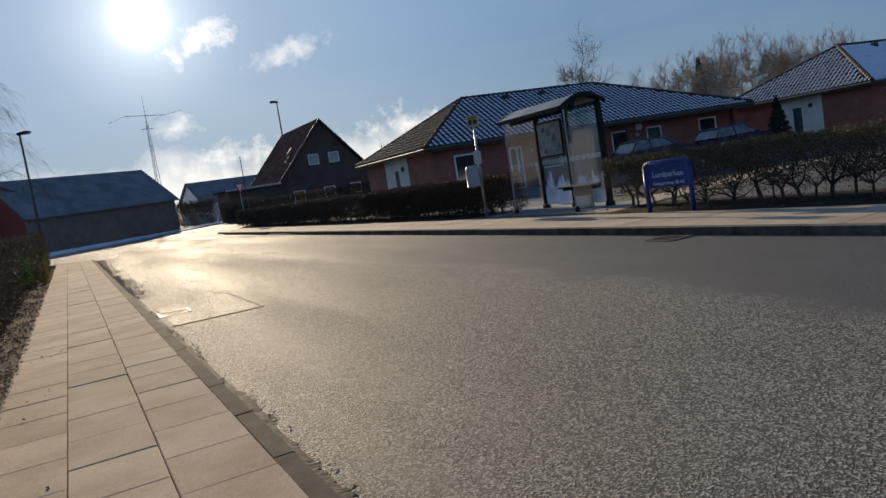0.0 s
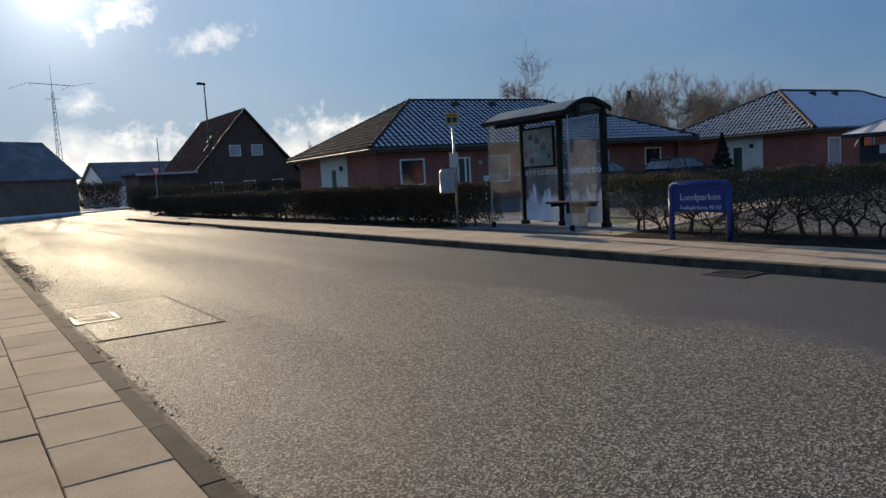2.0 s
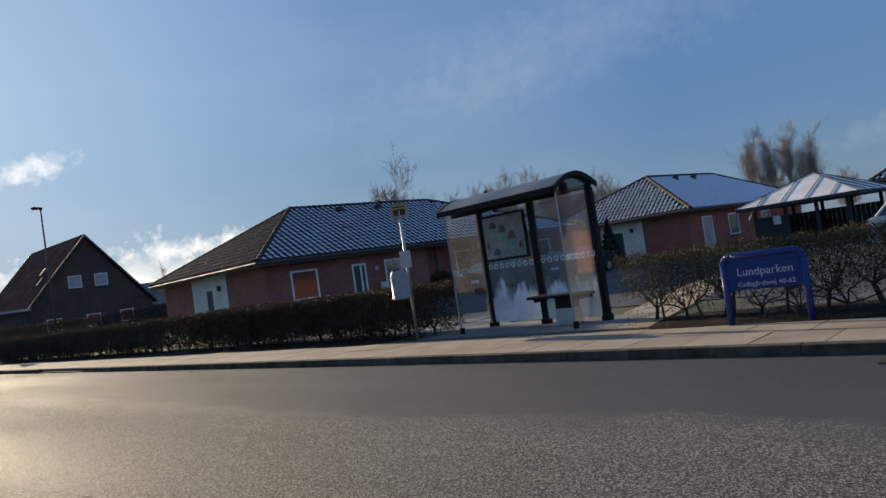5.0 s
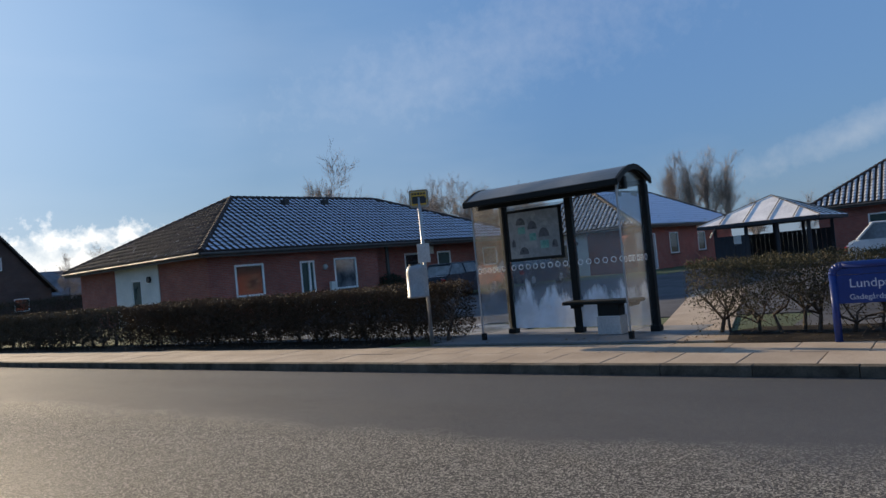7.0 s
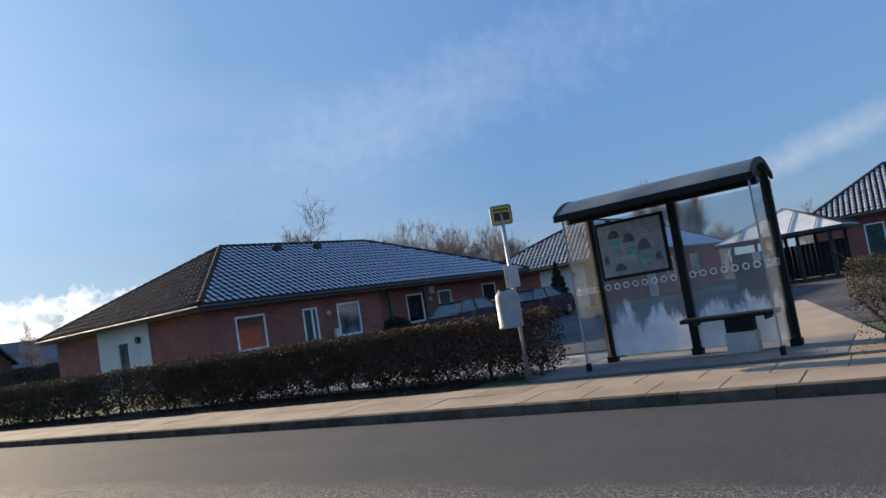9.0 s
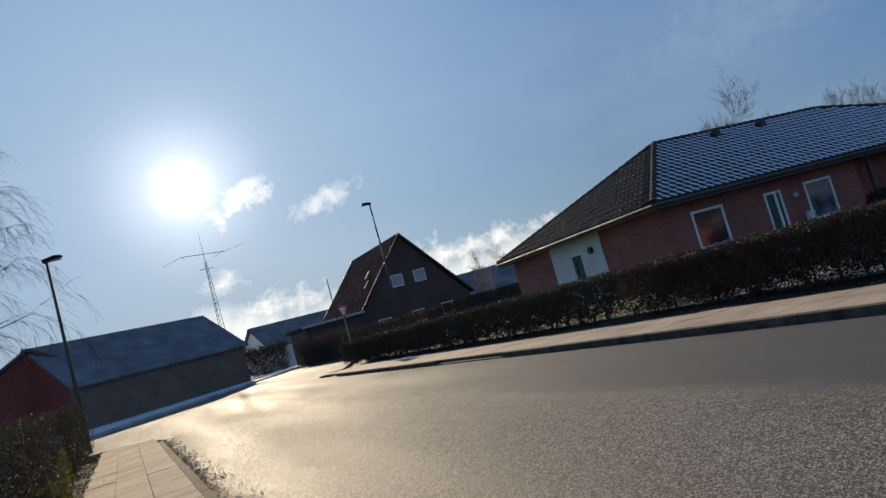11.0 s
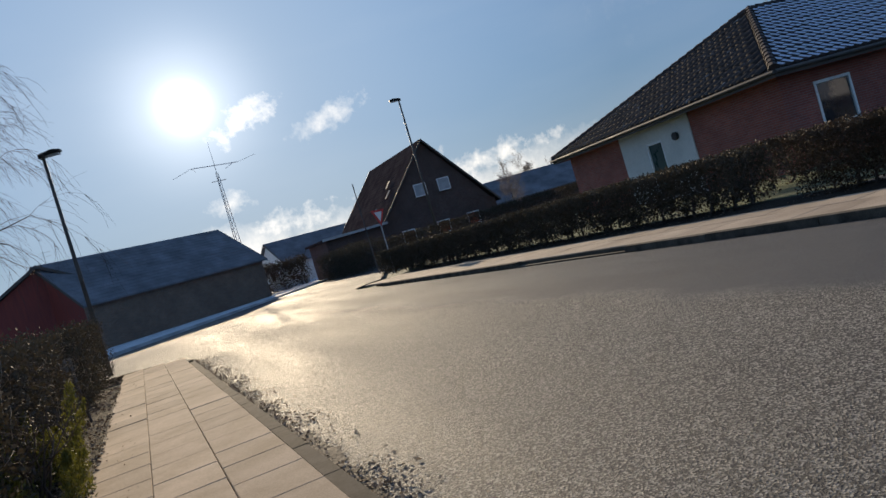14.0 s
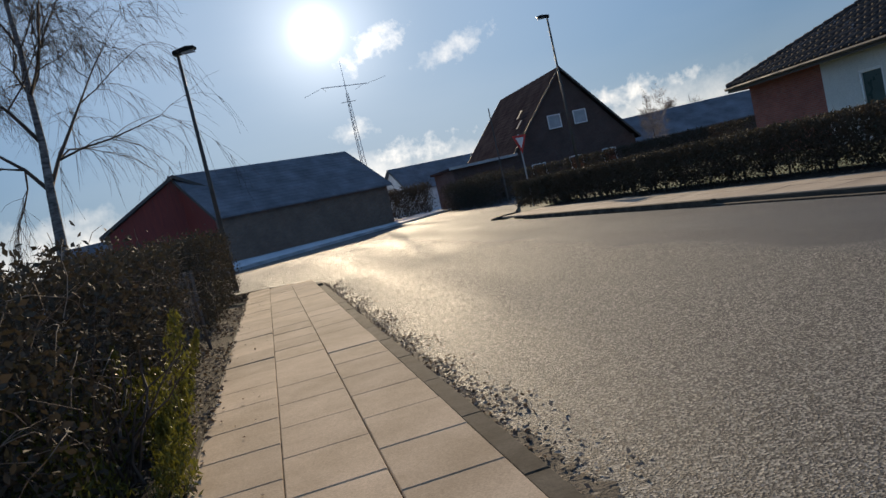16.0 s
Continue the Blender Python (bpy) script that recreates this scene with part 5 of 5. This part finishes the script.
car(pose(24.0, 10.85, 0.115, 0, 0, 90), "paint_white", "silver-white hatchback parked behind the hedge")
car(pose(25.6, 28.4, 0.125, 0, 0, 174), "paint_blue", "dark blue-grey car with rimed windows before the bungalow")
car(pose(30.4, 27.4, 0.125, 0, 0, 176), "paint_dark", "violet-black estate car with rimed windows before the bungalow", True)

# ---------------------------------------------------------------- the far street: barn, gable house, others
def gable_block(parent, L, W, eave, ridge, wall, roof, over=0.35, roof_t=0.14, gable_wall=None):
    """Local x along the ridge from 0 to L, y across from -W/2 to W/2."""
    part("wall", a_box(0, L, -W / 2, -W / 2 + 0.3, -0.2, eave), M[wall], parent)
    part("wall", a_box(0, L, W / 2 - 0.3, W / 2, -0.2, eave), M[wall], parent)
    for x0, x1 in ((0.0, 0.3), (L - 0.3, L)):
        part("gable_wall", prism(bmesh.new(), [(-W / 2 + 0.302, -0.2), (W / 2 - 0.302, -0.2), (W / 2 - 0.302, eave), (0, ridge - 0.12), (-W / 2 + 0.302, eave)], "x", x0 - 0.002, x1), M[gable_wall or wall], parent)
    s = (ridge - eave) / (W / 2)
    for k in (-1, 1):
        y1 = k * (W / 2 + over)
        z1 = eave - over * s
        part("roof", prism(bmesh.new(), [(0, ridge), (y1, z1), (y1, z1 + roof_t), (0, ridge + roof_t)], "x", -over, L + over), M[roof], parent)
        rows = int(math.hypot(W / 2 + over, ridge - z1) / 0.42)
        for i in range(1, rows):
            a = i / rows
            part("roof_course", rod(bmesh.new(), (-over, y1 * a, ridge + roof_t + (z1 - ridge) * a + 0.005), (L + over, y1 * a, ridge + roof_t + (z1 - ridge) * a + 0.005), 0.014, n=5), M[roof], parent)
    for x in (-over - 0.02, L + over - 0.02):
        for k in (-1, 1):
            y1, z1 = k * (W / 2 + over), eave - over * s
            part("barge_board", prism(bmesh.new(), [(0, ridge + roof_t + 0.02), (y1, z1 + roof_t + 0.02), (y1, z1 - 0.08), (0, ridge - 0.08)], "x", x, x + 0.04), M["fascia"], parent)


barn = thing("barn", Matrix.Translation((-6.3, 77.4, 0.1)) @ pose(0, 0, 0, 0, 0, 32.5), "long barn with grey sheet roof and dull brick walls", "barn")
gable_block(barn, 16.0, 9.4, 3.35, 6.9, "brick_barn", "slate", gable_wall="red_wood")
wing = thing("barn_wing", Matrix.Translation((-6.25, 76.9, 0.1)) @ pose(0, 0, 0, 0, 0, 96), "dark red boarded barn wing with a broad gable", "barn")
gable_block(wing, 9.0, 10.6, 3.75, 6.85, "brick_barn", "slate", gable_wall="red_wood")
part("aerial", rod(rod(rod(bmesh.new(), (0.8, 0, 6.9), (0.8, 0, 8.0), 0.02, n=5), (0.4, 0, 7.8), (1.4, 0, 7.9), 0.012, n=5), (0.3, -0.3, 7.5), (1.5, 0.3, 7.6), 0.012, n=5), M["galv"], barn, "small roof aerial")

house = thing("gable_house", pose(26.4, 80.4, 0.12, 0, 0, 90), "dark brick house with a steep brown gable roof", "house")
gable_block(house, 15.0, 12.0, 2.9, 9.75, "brick_dark", "roof_brown", over=0.4)
for u in (-1.9, 0.55):
    window_in(house, u, u + 1.25, 4.75, 5.95, "window", "blind", pose(-0.05, 0, 0, 0, 0, -90))
for u in (-4.2, -0.6, 2.6):
    window_in(house, u, u + 1.3, 0.9, 2.1, "window", "window", pose(-0.05, 0, 0, 0, 0, -90))
for x, zc in ((2.0, 5.6), (3.6, 6.6)):
    y = 12.0 / 2 * (9.75 - zc) / (9.75 - 2.9)
    rw = part("roof_window", a_box(0, 0.45, -0.45, 0.45, 0.0, 0.06), M["slate"], house, "small grey roof window")
    rw.matrix_basis = pose(x, y, zc + 0.24, -48.8, 0, 0)

garage = thing("garage", pose(14.8, 79.0, 0.1), "low dark garage with a pale roof edge", "garage")
part("wall", a_box(0, 5.6, 0, 6.5, -0.2, 3.1), M["brick_dark"], garage)
part("roof", a_box(-0.3, 5.7, -0.3, 6.8, 3.1, 3.3), M["roof_brown"], garage)
part("roof_edge", a_box(-0.34, 5.72, -0.36, -0.3, 3.12, 3.34), M["bench_grey"], garage, "pale metal roof edge")

h4 = thing("farmhouse", Matrix.Translation((15.7, 111, 0.0)) @ pose(0, 0, 0, 0, 0, 14), "pale gabled farmhouse with slate roof", "house")
gable_block(h4, 13.0, 8.5, 2.9, 5.9, "render_white", "slate")
h5 = thing("row_house", Matrix.Translation((33.0, 92, 0.0)) @ pose(0, 0, 0, 0, 0, -12), "low dark house with frosted roof", "house")
gable_block(h5, 20.0, 9.0, 2.4, 4.9, "brick_dark", "slate")
for (x, y, a, l) in ((-38, 96, 20, 12), (-24, 118, -10, 14), (-52, 84, 35, 12)):
    h6 = thing("row_house", Matrix.Translation((x, y, 0.0)) @ pose(0, 0, 0, 0, 0, a), "far low house with a dark roof", "house", "far houses")
    gable_block(h6, l, 8.0, 2.5, 5.0, "brick_barn", "slate")


# ---------------------------------------------------------------- street lamps, mast, poles and sign
def street_lamp(m, height, label):
    s = thing("street_lamp", m, label, "street lamp", "street lamps")
    part("pole", rod(bmesh.new(), (0, 0, 0), (0, 0, height), 0.075, 0.045, 12), M["fascia"], s, smooth=True)
    head = part("lamp_head", prism(bmesh.new(), [(-0.10, height - 0.02), (0.52, height + 0.07), (0.52, height + 0.13), (0.30, height + 0.17), (-0.10, height + 0.10)], "y", -0.13, 0.13), M["post"], s, "flat dark lamp head")
    part("diffuser", a_box(0.12, 0.48, -0.10, 0.10, height - 0.005, height + 0.03), M["lamp_glass"], head)
    part("door", a_box(-0.085, -0.06, -0.04, 0.04, 0.7, 1.1), M["post"], s)
    return s


street_lamp(pose(-2.05, 43.3, 0.0, 0, 0, -15), 6.75, "tall street lamp with a flat head over the corner")
street_lamp(pose(15.0, 56.0, 0.1, 0, 0, 165), 8.78, "tall street lamp before the gable house")

mast = thing("radio_mast", pose(9.3, 89.0, 0.0), "slender lattice radio mast with a beam aerial", "radio mast")
for k in range(3):
    a = radians(90 + 120 * k)
    part("leg", rod(bmesh.new(), (0.42 * math.cos(a), 0.42 * math.sin(a), 0), (0.12 * math.cos(a), 0.12 * math.sin(a), 12.6), 0.035, 0.025, 6), M["galv"], mast)
bm = bmesh.new()
for i in range(22):
    z0, z1 = i * 0.56, (i + 1) * 0.56
    for k in range(3):
        r0, r1 = 0.42 - 0.3 * z0 / 12.6, 0.42 - 0.3 * z1 / 12.6
        a, b = radians(90 + 120 * k), radians(210 + 120 * k)
        rod(bm, (r0 * math.cos(a), r0 * math.sin(a), z0), (r1 * math.cos(b), r1 * math.sin(b), z1), 0.014, n=4)
part("lattice", bm, M["galv"], mast)
part("top_pole", rod(bmesh.new(), (0, 0, 12.4), (0, 0, 15.6), 0.035, 0.012, 6), M["galv"], mast)
bm = bmesh.new()
rod(bm, (-2.2, -0.5, 13.35), (2.2, 0.5, 13.25), 0.035, n=6)
rod(bm, (-2.2, -0.5, 13.35), (-4.1, -1.8, 12.55), 0.018, n=5)
rod(bm, (-2.2, -0.5, 13.35), (-1.6, 1.8, 13.4), 0.014, n=5)
rod(bm, (2.2, 0.5, 13.25), (4.2, 1.2, 13.75), 0.018, n=5)
rod(bm, (1.8, 0.4, 13.25), (0.6, -1.8, 12.5), 0.018, n=5)
part("beam_aerial", bm, M["galv"], mast)
part("cross_arm", rod(bmesh.new(), (-0.7, 0, 11.8), (0.7, 0.1, 11.8), 0.03, n=5), M["galv"], mast)
part("stay_plate", a_box(-0.5, 0.5, -0.5, 0.5, -0.1, 0.08), M["kerb"], mast)

flag = thing("flagpole", pose(12.5, 60.5, 0.1), "thin pole by the street corner", "pole")
part("pole", rod(bmesh.new(), (0, 0, 0), (0, 0, 5.4), 0.05, 0.03, 8), M["fascia"], flag)

ys = thing("yield_sign", pose(9.6, 49.4, 0.1, 0, 0, 28), "red-bordered triangular yield sign on a steel pole", "road sign")
part("pole", rod(bmesh.new(), (0, 0, 0), (0, 0, 2.95), 0.03, n=8), M["galv"], ys)
tri = [(-0.42, 2.9), (0.42, 2.9), (0.0, 2.17)]
pl = part("plate", prism(bmesh.new(), tri, "y", -0.045, -0.033), M["red_sign"], ys)
part("face", prism(bmesh.new(), [(-0.25, 2.81), (0.25, 2.81), (0.0, 2.37)], "y", -0.049, -0.0455), M["ring"], pl)
part("back_face", prism(bmesh.new(), [(-0.40, 2.89), (0.40, 2.89), (0.0, 2.19)], "y", -0.0325, -0.030), M["bench_grey"], pl)

# ---------------------------------------------------------------- left side: hedges and shrubs along the pavement
hedge("tall dark clipped hedge along the near pavement", -3.2, -1.95, -8.0, 20.4, 1.38, 0.05, "hedge_dark", 80000, 0.030, base=0.07)
hedge("twiggy dark brown hedge along the near pavement", -3.5, -1.98, 22.6, 31.4, 1.32, 0.05, "hedge_dark", 42000, 0.024, 0.22, 0.14, base=0.07)
hedge("dark rounded hedge at the end of the pavement", -3.9, -1.95, 33.4, 41.8, 1.45, 0.05, "hedge_dark", 46000, 0.026, 0.3, 0.16, base=0.07)
hedge("far dark hedge before the gable house", 13.8, 31.0, 62.5, 64.0, 1.7, 0.0, "hedge_dark", 24000, 0.055, 1.2, 0.15)
hedge("dark shrubs by the cross street", 13.4, 15.2, 66.0, 78.5, 1.9, 0.0, "hedge_dark", 15000, 0.06, 1.2, 0.3)
hedge("dark shrubs between barn and farmhouse", 8.6, 15.0, 88.5, 91.0, 2.6, 0.0, "hedge_dark", 12000, 0.08, 1.5, 0.4)


def shrub(label, centre, radius, height, leaf, count, size, aspect, name="shrub", up=None, taper=0.4, tufts=0):
    s = thing(name, pose(*centre), label, "shrub")
    st = Soup()
    for _ in range(26):
        a = rng.uniform(0, 2 * np.pi)
        p = np.array((rng.normal() * 0.08, rng.normal() * 0.08, 0.0))
        d = np.array((np.cos(a) * 0.5, np.sin(a) * 0.5, 1.2))
        r = 0.014
        for _ in range(6):
            d = d / np.linalg.norm(d)
            q = p + d * height / 6.5
            st.tube(p, q, r, r * 0.8, 4)
            p, r = q, r * 0.8
            d = d + rng.normal(size=3) * 0.3
    tagged(st.object("branchwork", M["twig"], s), kind="stuff")
    u = rng.normal(size=(count, 3))
    u /= np.linalg.norm(u, axis=1)[:, None]
    rr = rng.beta(4, 1.3, count)[:, None]
    lump = np.array([1 + 0.28 * noise.noise(Vector(a) * 2.7) for a in u])[:, None]
    P = u * rr * lump * np.array((radius, radius, height / 2)) + (0, 0, height / 2)
    P[:, :2] *= (1 - taper * np.clip(P[:, 2:3] / height, 0, 1))
    if tufts:
        # loose upright tufts of uneven height instead of one crown
        base = rng.normal(size=(tufts, 3)) * (radius * 0.45, radius * 1.1, 0)
        tall = rng.uniform(0.35, 1.0, tufts) * height
        lean = rng.normal(size=(tufts, 2)) * 0.22
        wide = rng.uniform(0.2, 0.42, tufts) * radius
        k = rng.integers(0, tufts, count)
        h = rng.beta(1.3, 1.2, count)
        fat = wide[k] * (1.05 - h) ** 0.6 * rng.uniform(0.3, 1.15, count)
        a = rng.uniform(0, 2 * np.pi, count)
        P = np.stack((base[k, 0] + lean[k, 0] * h * tall[k] + np.cos(a) * fat, base[k, 1] + lean[k, 1] * h * tall[k] + np.sin(a) * fat, h * tall[k]), 1)
    P[:, 2] = np.maximum(P[:, 2], 0.02)
    lf = Soup()
    lf.leaves(P, size, aspect, up)
    lf.object("leaves", M[leaf], s)
    return s


shrub("glossy evergreen shrub with long shining leaves", (-2.72, 21.5, 0.07), 0.95, 1.55, "laurel", 7500, 0.055, 0.28, taper=0.15)
shrub("yellow-green dwarf cypress at the pavement edge", (-2.06, 26.6, 0.07), 0.42, 0.95, "cypress", 7500, 0.028, 0.2, up=0.6, tufts=16)
shrub("yellow-green dwarf cypress at the pavement edge", (-2.04, 28.0, 0.07), 0.36, 0.75, "cypress", 4500, 0.028, 0.2, up=0.6, tufts=12)

# arching dry stems that catch the light
s = Soup()
for _ in range(800):
    p = np.array((rng.uniform(-3.3, -1.95), rng.uniform(22.5, 38.0), 0.1 + rng.uniform(0.3, 1.2)))
    d = np.array((rng.normal() * 0.5, rng.normal() * 0.5, rng.uniform(-0.1, 0.6)))
    for _ in range(5):
        d = d / np.linalg.norm(d)
        q = p + d * 0.11
        q[0] = min(q[0], -1.9)
        s.tube(p, q, 0.0032, 0.0026, 3)
        p = q
        d = d + rng.normal(size=3) * 0.2 + (0, 0, -0.2)
tagged(s.object("dry_stems", M["leaf_pale"]), "arching dry stems over the hedge", "stems", kind="stuff")

fence = thing("slat_fence", pose(-2.35, 32.6, 0.07, 0, 0, 60), "low dark slatted garden fence in a hedge gap", "fence")
for i in range(9):
    part("slat", a_box(-0.6 + i * 0.14, -0.6 + i * 0.14 + 0.07, -0.01, 0.01, 0, 1.0), M["fascia"], fence)
for z in (0.25, 0.8):
    part("rail", a_box(-0.62, 0.62, 0.011, 0.04, z, z + 0.07), M["fascia"], fence)
stake = thing("stake", pose(-1.90, 31.6, 0.07), "weathered wooden stake beside the hedge", "stake")
part("stick", rod(bmesh.new(), (0, 0, 0), (-0.06, 0.05, 0.72), 0.022, 0.018, 7), M["twig"], stake)

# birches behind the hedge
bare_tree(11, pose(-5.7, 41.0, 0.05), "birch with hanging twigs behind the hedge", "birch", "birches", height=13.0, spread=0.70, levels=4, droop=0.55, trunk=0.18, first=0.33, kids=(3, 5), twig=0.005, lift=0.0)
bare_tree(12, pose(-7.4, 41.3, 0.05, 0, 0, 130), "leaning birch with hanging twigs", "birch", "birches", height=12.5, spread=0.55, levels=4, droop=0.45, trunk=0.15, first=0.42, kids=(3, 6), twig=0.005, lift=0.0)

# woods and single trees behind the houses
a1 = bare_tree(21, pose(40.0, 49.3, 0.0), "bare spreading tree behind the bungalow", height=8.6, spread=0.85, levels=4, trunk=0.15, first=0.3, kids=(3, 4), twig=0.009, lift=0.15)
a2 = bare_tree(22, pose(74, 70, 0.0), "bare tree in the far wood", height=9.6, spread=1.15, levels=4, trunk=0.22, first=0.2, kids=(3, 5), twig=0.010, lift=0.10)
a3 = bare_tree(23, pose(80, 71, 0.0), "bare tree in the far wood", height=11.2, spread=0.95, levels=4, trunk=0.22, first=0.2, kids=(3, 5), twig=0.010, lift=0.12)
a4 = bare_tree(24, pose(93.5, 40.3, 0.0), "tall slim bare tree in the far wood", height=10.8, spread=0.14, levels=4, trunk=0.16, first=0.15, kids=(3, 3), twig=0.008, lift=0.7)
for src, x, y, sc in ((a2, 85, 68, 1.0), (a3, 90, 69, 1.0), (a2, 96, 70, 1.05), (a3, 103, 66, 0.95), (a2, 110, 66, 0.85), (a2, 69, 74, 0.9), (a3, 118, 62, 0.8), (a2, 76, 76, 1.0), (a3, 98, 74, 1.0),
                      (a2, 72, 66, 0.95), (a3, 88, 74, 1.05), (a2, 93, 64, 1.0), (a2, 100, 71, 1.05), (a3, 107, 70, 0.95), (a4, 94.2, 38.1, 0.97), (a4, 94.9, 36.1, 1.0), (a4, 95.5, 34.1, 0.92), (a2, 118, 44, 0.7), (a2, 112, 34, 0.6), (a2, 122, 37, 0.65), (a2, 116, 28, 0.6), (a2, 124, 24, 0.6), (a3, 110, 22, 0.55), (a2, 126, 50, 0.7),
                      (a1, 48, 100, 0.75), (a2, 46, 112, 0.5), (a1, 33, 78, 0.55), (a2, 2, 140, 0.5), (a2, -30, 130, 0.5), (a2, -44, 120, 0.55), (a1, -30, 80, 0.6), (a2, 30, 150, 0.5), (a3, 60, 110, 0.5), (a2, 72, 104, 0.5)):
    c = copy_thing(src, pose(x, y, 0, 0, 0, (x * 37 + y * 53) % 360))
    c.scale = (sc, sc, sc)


def conifer(m, height, radius, count, label, size=0.09):
    t = thing("conifer", m, label, "tree")
    part("trunk", rod(bmesh.new(), (0, 0, 0), (0, 0, height * 0.9), radius * 0.08, radius * 0.02, 7), M["bark"], t)
    z = rng.uniform(0.06, 1, count) ** 1.0
    a = rng.uniform(0, 2 * np.pi, count)
    tier = 0.72 + 0.28 * ((z * 9) % 1.0 < 0.55)
    r = radius * (1.02 - z) * tier * np.sqrt(rng.uniform(0.25, 1, count))
    P = np.stack((r * np.cos(a), r * np.sin(a), z * height - r * 0.18), 1)
    s = Soup()
    s.leaves(P, size, 0.3)
    s.object("crown", M["needle"], t)
    return t


shrub("clipped evergreen bush on the bungalow porch", (24.9, 31.9, 0.1), 0.75, 1.3, "needle", 2600, 0.06, 0.4, taper=0.1)
conifer(pose(35.7, 28.6, 0.1), 2.8, 1.0, 3800, "small dark spruce before the bungalow")
conifer(pose(78, 71.5, 0), 11.5, 2.6, 5200, "dark conifer column in the far wood", 0.3)


# ---------------------------------------------------------------- paving slabs and kerb stones
def slab_mesh(w, l, h, name, mat):
    c = 0.006
    v = [(x, y, z) for z, o in ((0, 0), (h - c, 0), (h, c)) for x, y in ((o, o), (w - o, o), (w - o, l - o), (o, l - o))]
    f = [(8, 9, 10, 11)] + [(4 * k + i, 4 * k + (i + 1) % 4, 4 * k + 4 + (i + 1) % 4, 4 * k + 4 + i) for k in (0, 1) for i in range(4)]
    return mesh_of(name, v, f, mat)


near = thing("pavement", pose(0, 0, 0), "three rows of sunlit concrete paving slabs", "pavement")
tagged(near, kind="structure")
PITCH = 0.6363
sm = slab_mesh(0.494, PITCH - 0.007, 0.05, "paving_slab", M["slab"])
for col, (x, off) in enumerate(((-0.617, 0.0), (-1.117, 0.5), (-1.617, 0.0))):
    y = 4.88 - 13 * PITCH + off * PITCH
    while y < 38.9 + 0.4 * col:
        ob = new("paving_slab", sm)
        ob.parent = near
        ob.matrix_basis = pose(x, y, 0.032 + rng.normal() * 0.0016, rng.normal() * 0.12, rng.normal() * 0.15, rng.normal() * 0.1)
        y += PITCH
far_pave = thing("pavement_far", pose(0, 0, 0), "brownish concrete pavement before the bus shelter", "pavement")
tagged(far_pave, kind="structure")
for x, w, off in ((FAR + 0.16, 0.82, 0.0), (FAR + 1.0, 0.82, 0.5)):
    fm = slab_mesh(w, 0.79, 0.05, "paving_slab", M["slab_far"])
    y = 13.0 - 24 * 0.8 + off * 0.8
    while y < 46:
        ob = new("paving_slab", fm)
        ob.parent = far_pave
        ob.matrix_basis = pose(x, y, 0.068 + rng.normal() * 0.0015, rng.normal() * 0.1, rng.normal() * 0.1, 0)
        y += 0.8
near_kerb = tagged(thing("kerb", pose(0, 0, 0), "low worn concrete kerb stones of the near pavement", "kerb"), kind="structure")
km = slab_mesh(0.122, 0.992, 0.2, "kerb_stone", M["kerb"])
for i in range(52):
    y = -14 + i * 1.0
    if y > 36.7:
        break
    ob = new("kerb_stone", km)
    ob.parent = near_kerb
    ob.matrix_basis = pose(-0.124 + rng.normal() * 0.002, y, -0.122 + rng.normal() * 0.002, 0, rng.normal() * 0.4, rng.normal() * 0.08)
for k in range(5):
    a = 9 + k * 18
    ob = new("kerb_stone", km)
    ob.parent = near_kerb
    ob.matrix_basis = Matrix.Translation((-3.2 + 3.2 * math.cos(radians(a - 9)), 37.6 + 3.2 * math.sin(radians(a - 9)), -0.122)) @ pose(0, 0, 0, 0, 0, a) @ pose(-0.122, 0, 0)
far_kerb = tagged(thing("kerb_far", pose(0, 0, 0), "raised concrete kerb stones before the bus shelter", "kerb"), kind="structure")
fk = slab_mesh(0.15, 0.992, 0.25, "kerb_stone", M["kerb"])
for i in range(58):
    y = -14 + i * 1.0
    drop = -0.09 if 29 < y < 34 else 0.0
    ob = new("kerb_stone", fk)
    ob.parent = far_kerb
    ob.matrix_basis = pose(FAR + rng.normal() * 0.002, y, -0.13 + drop + rng.normal() * 0.002, 0, rng.normal() * 0.3, rng.normal() * 0.06)
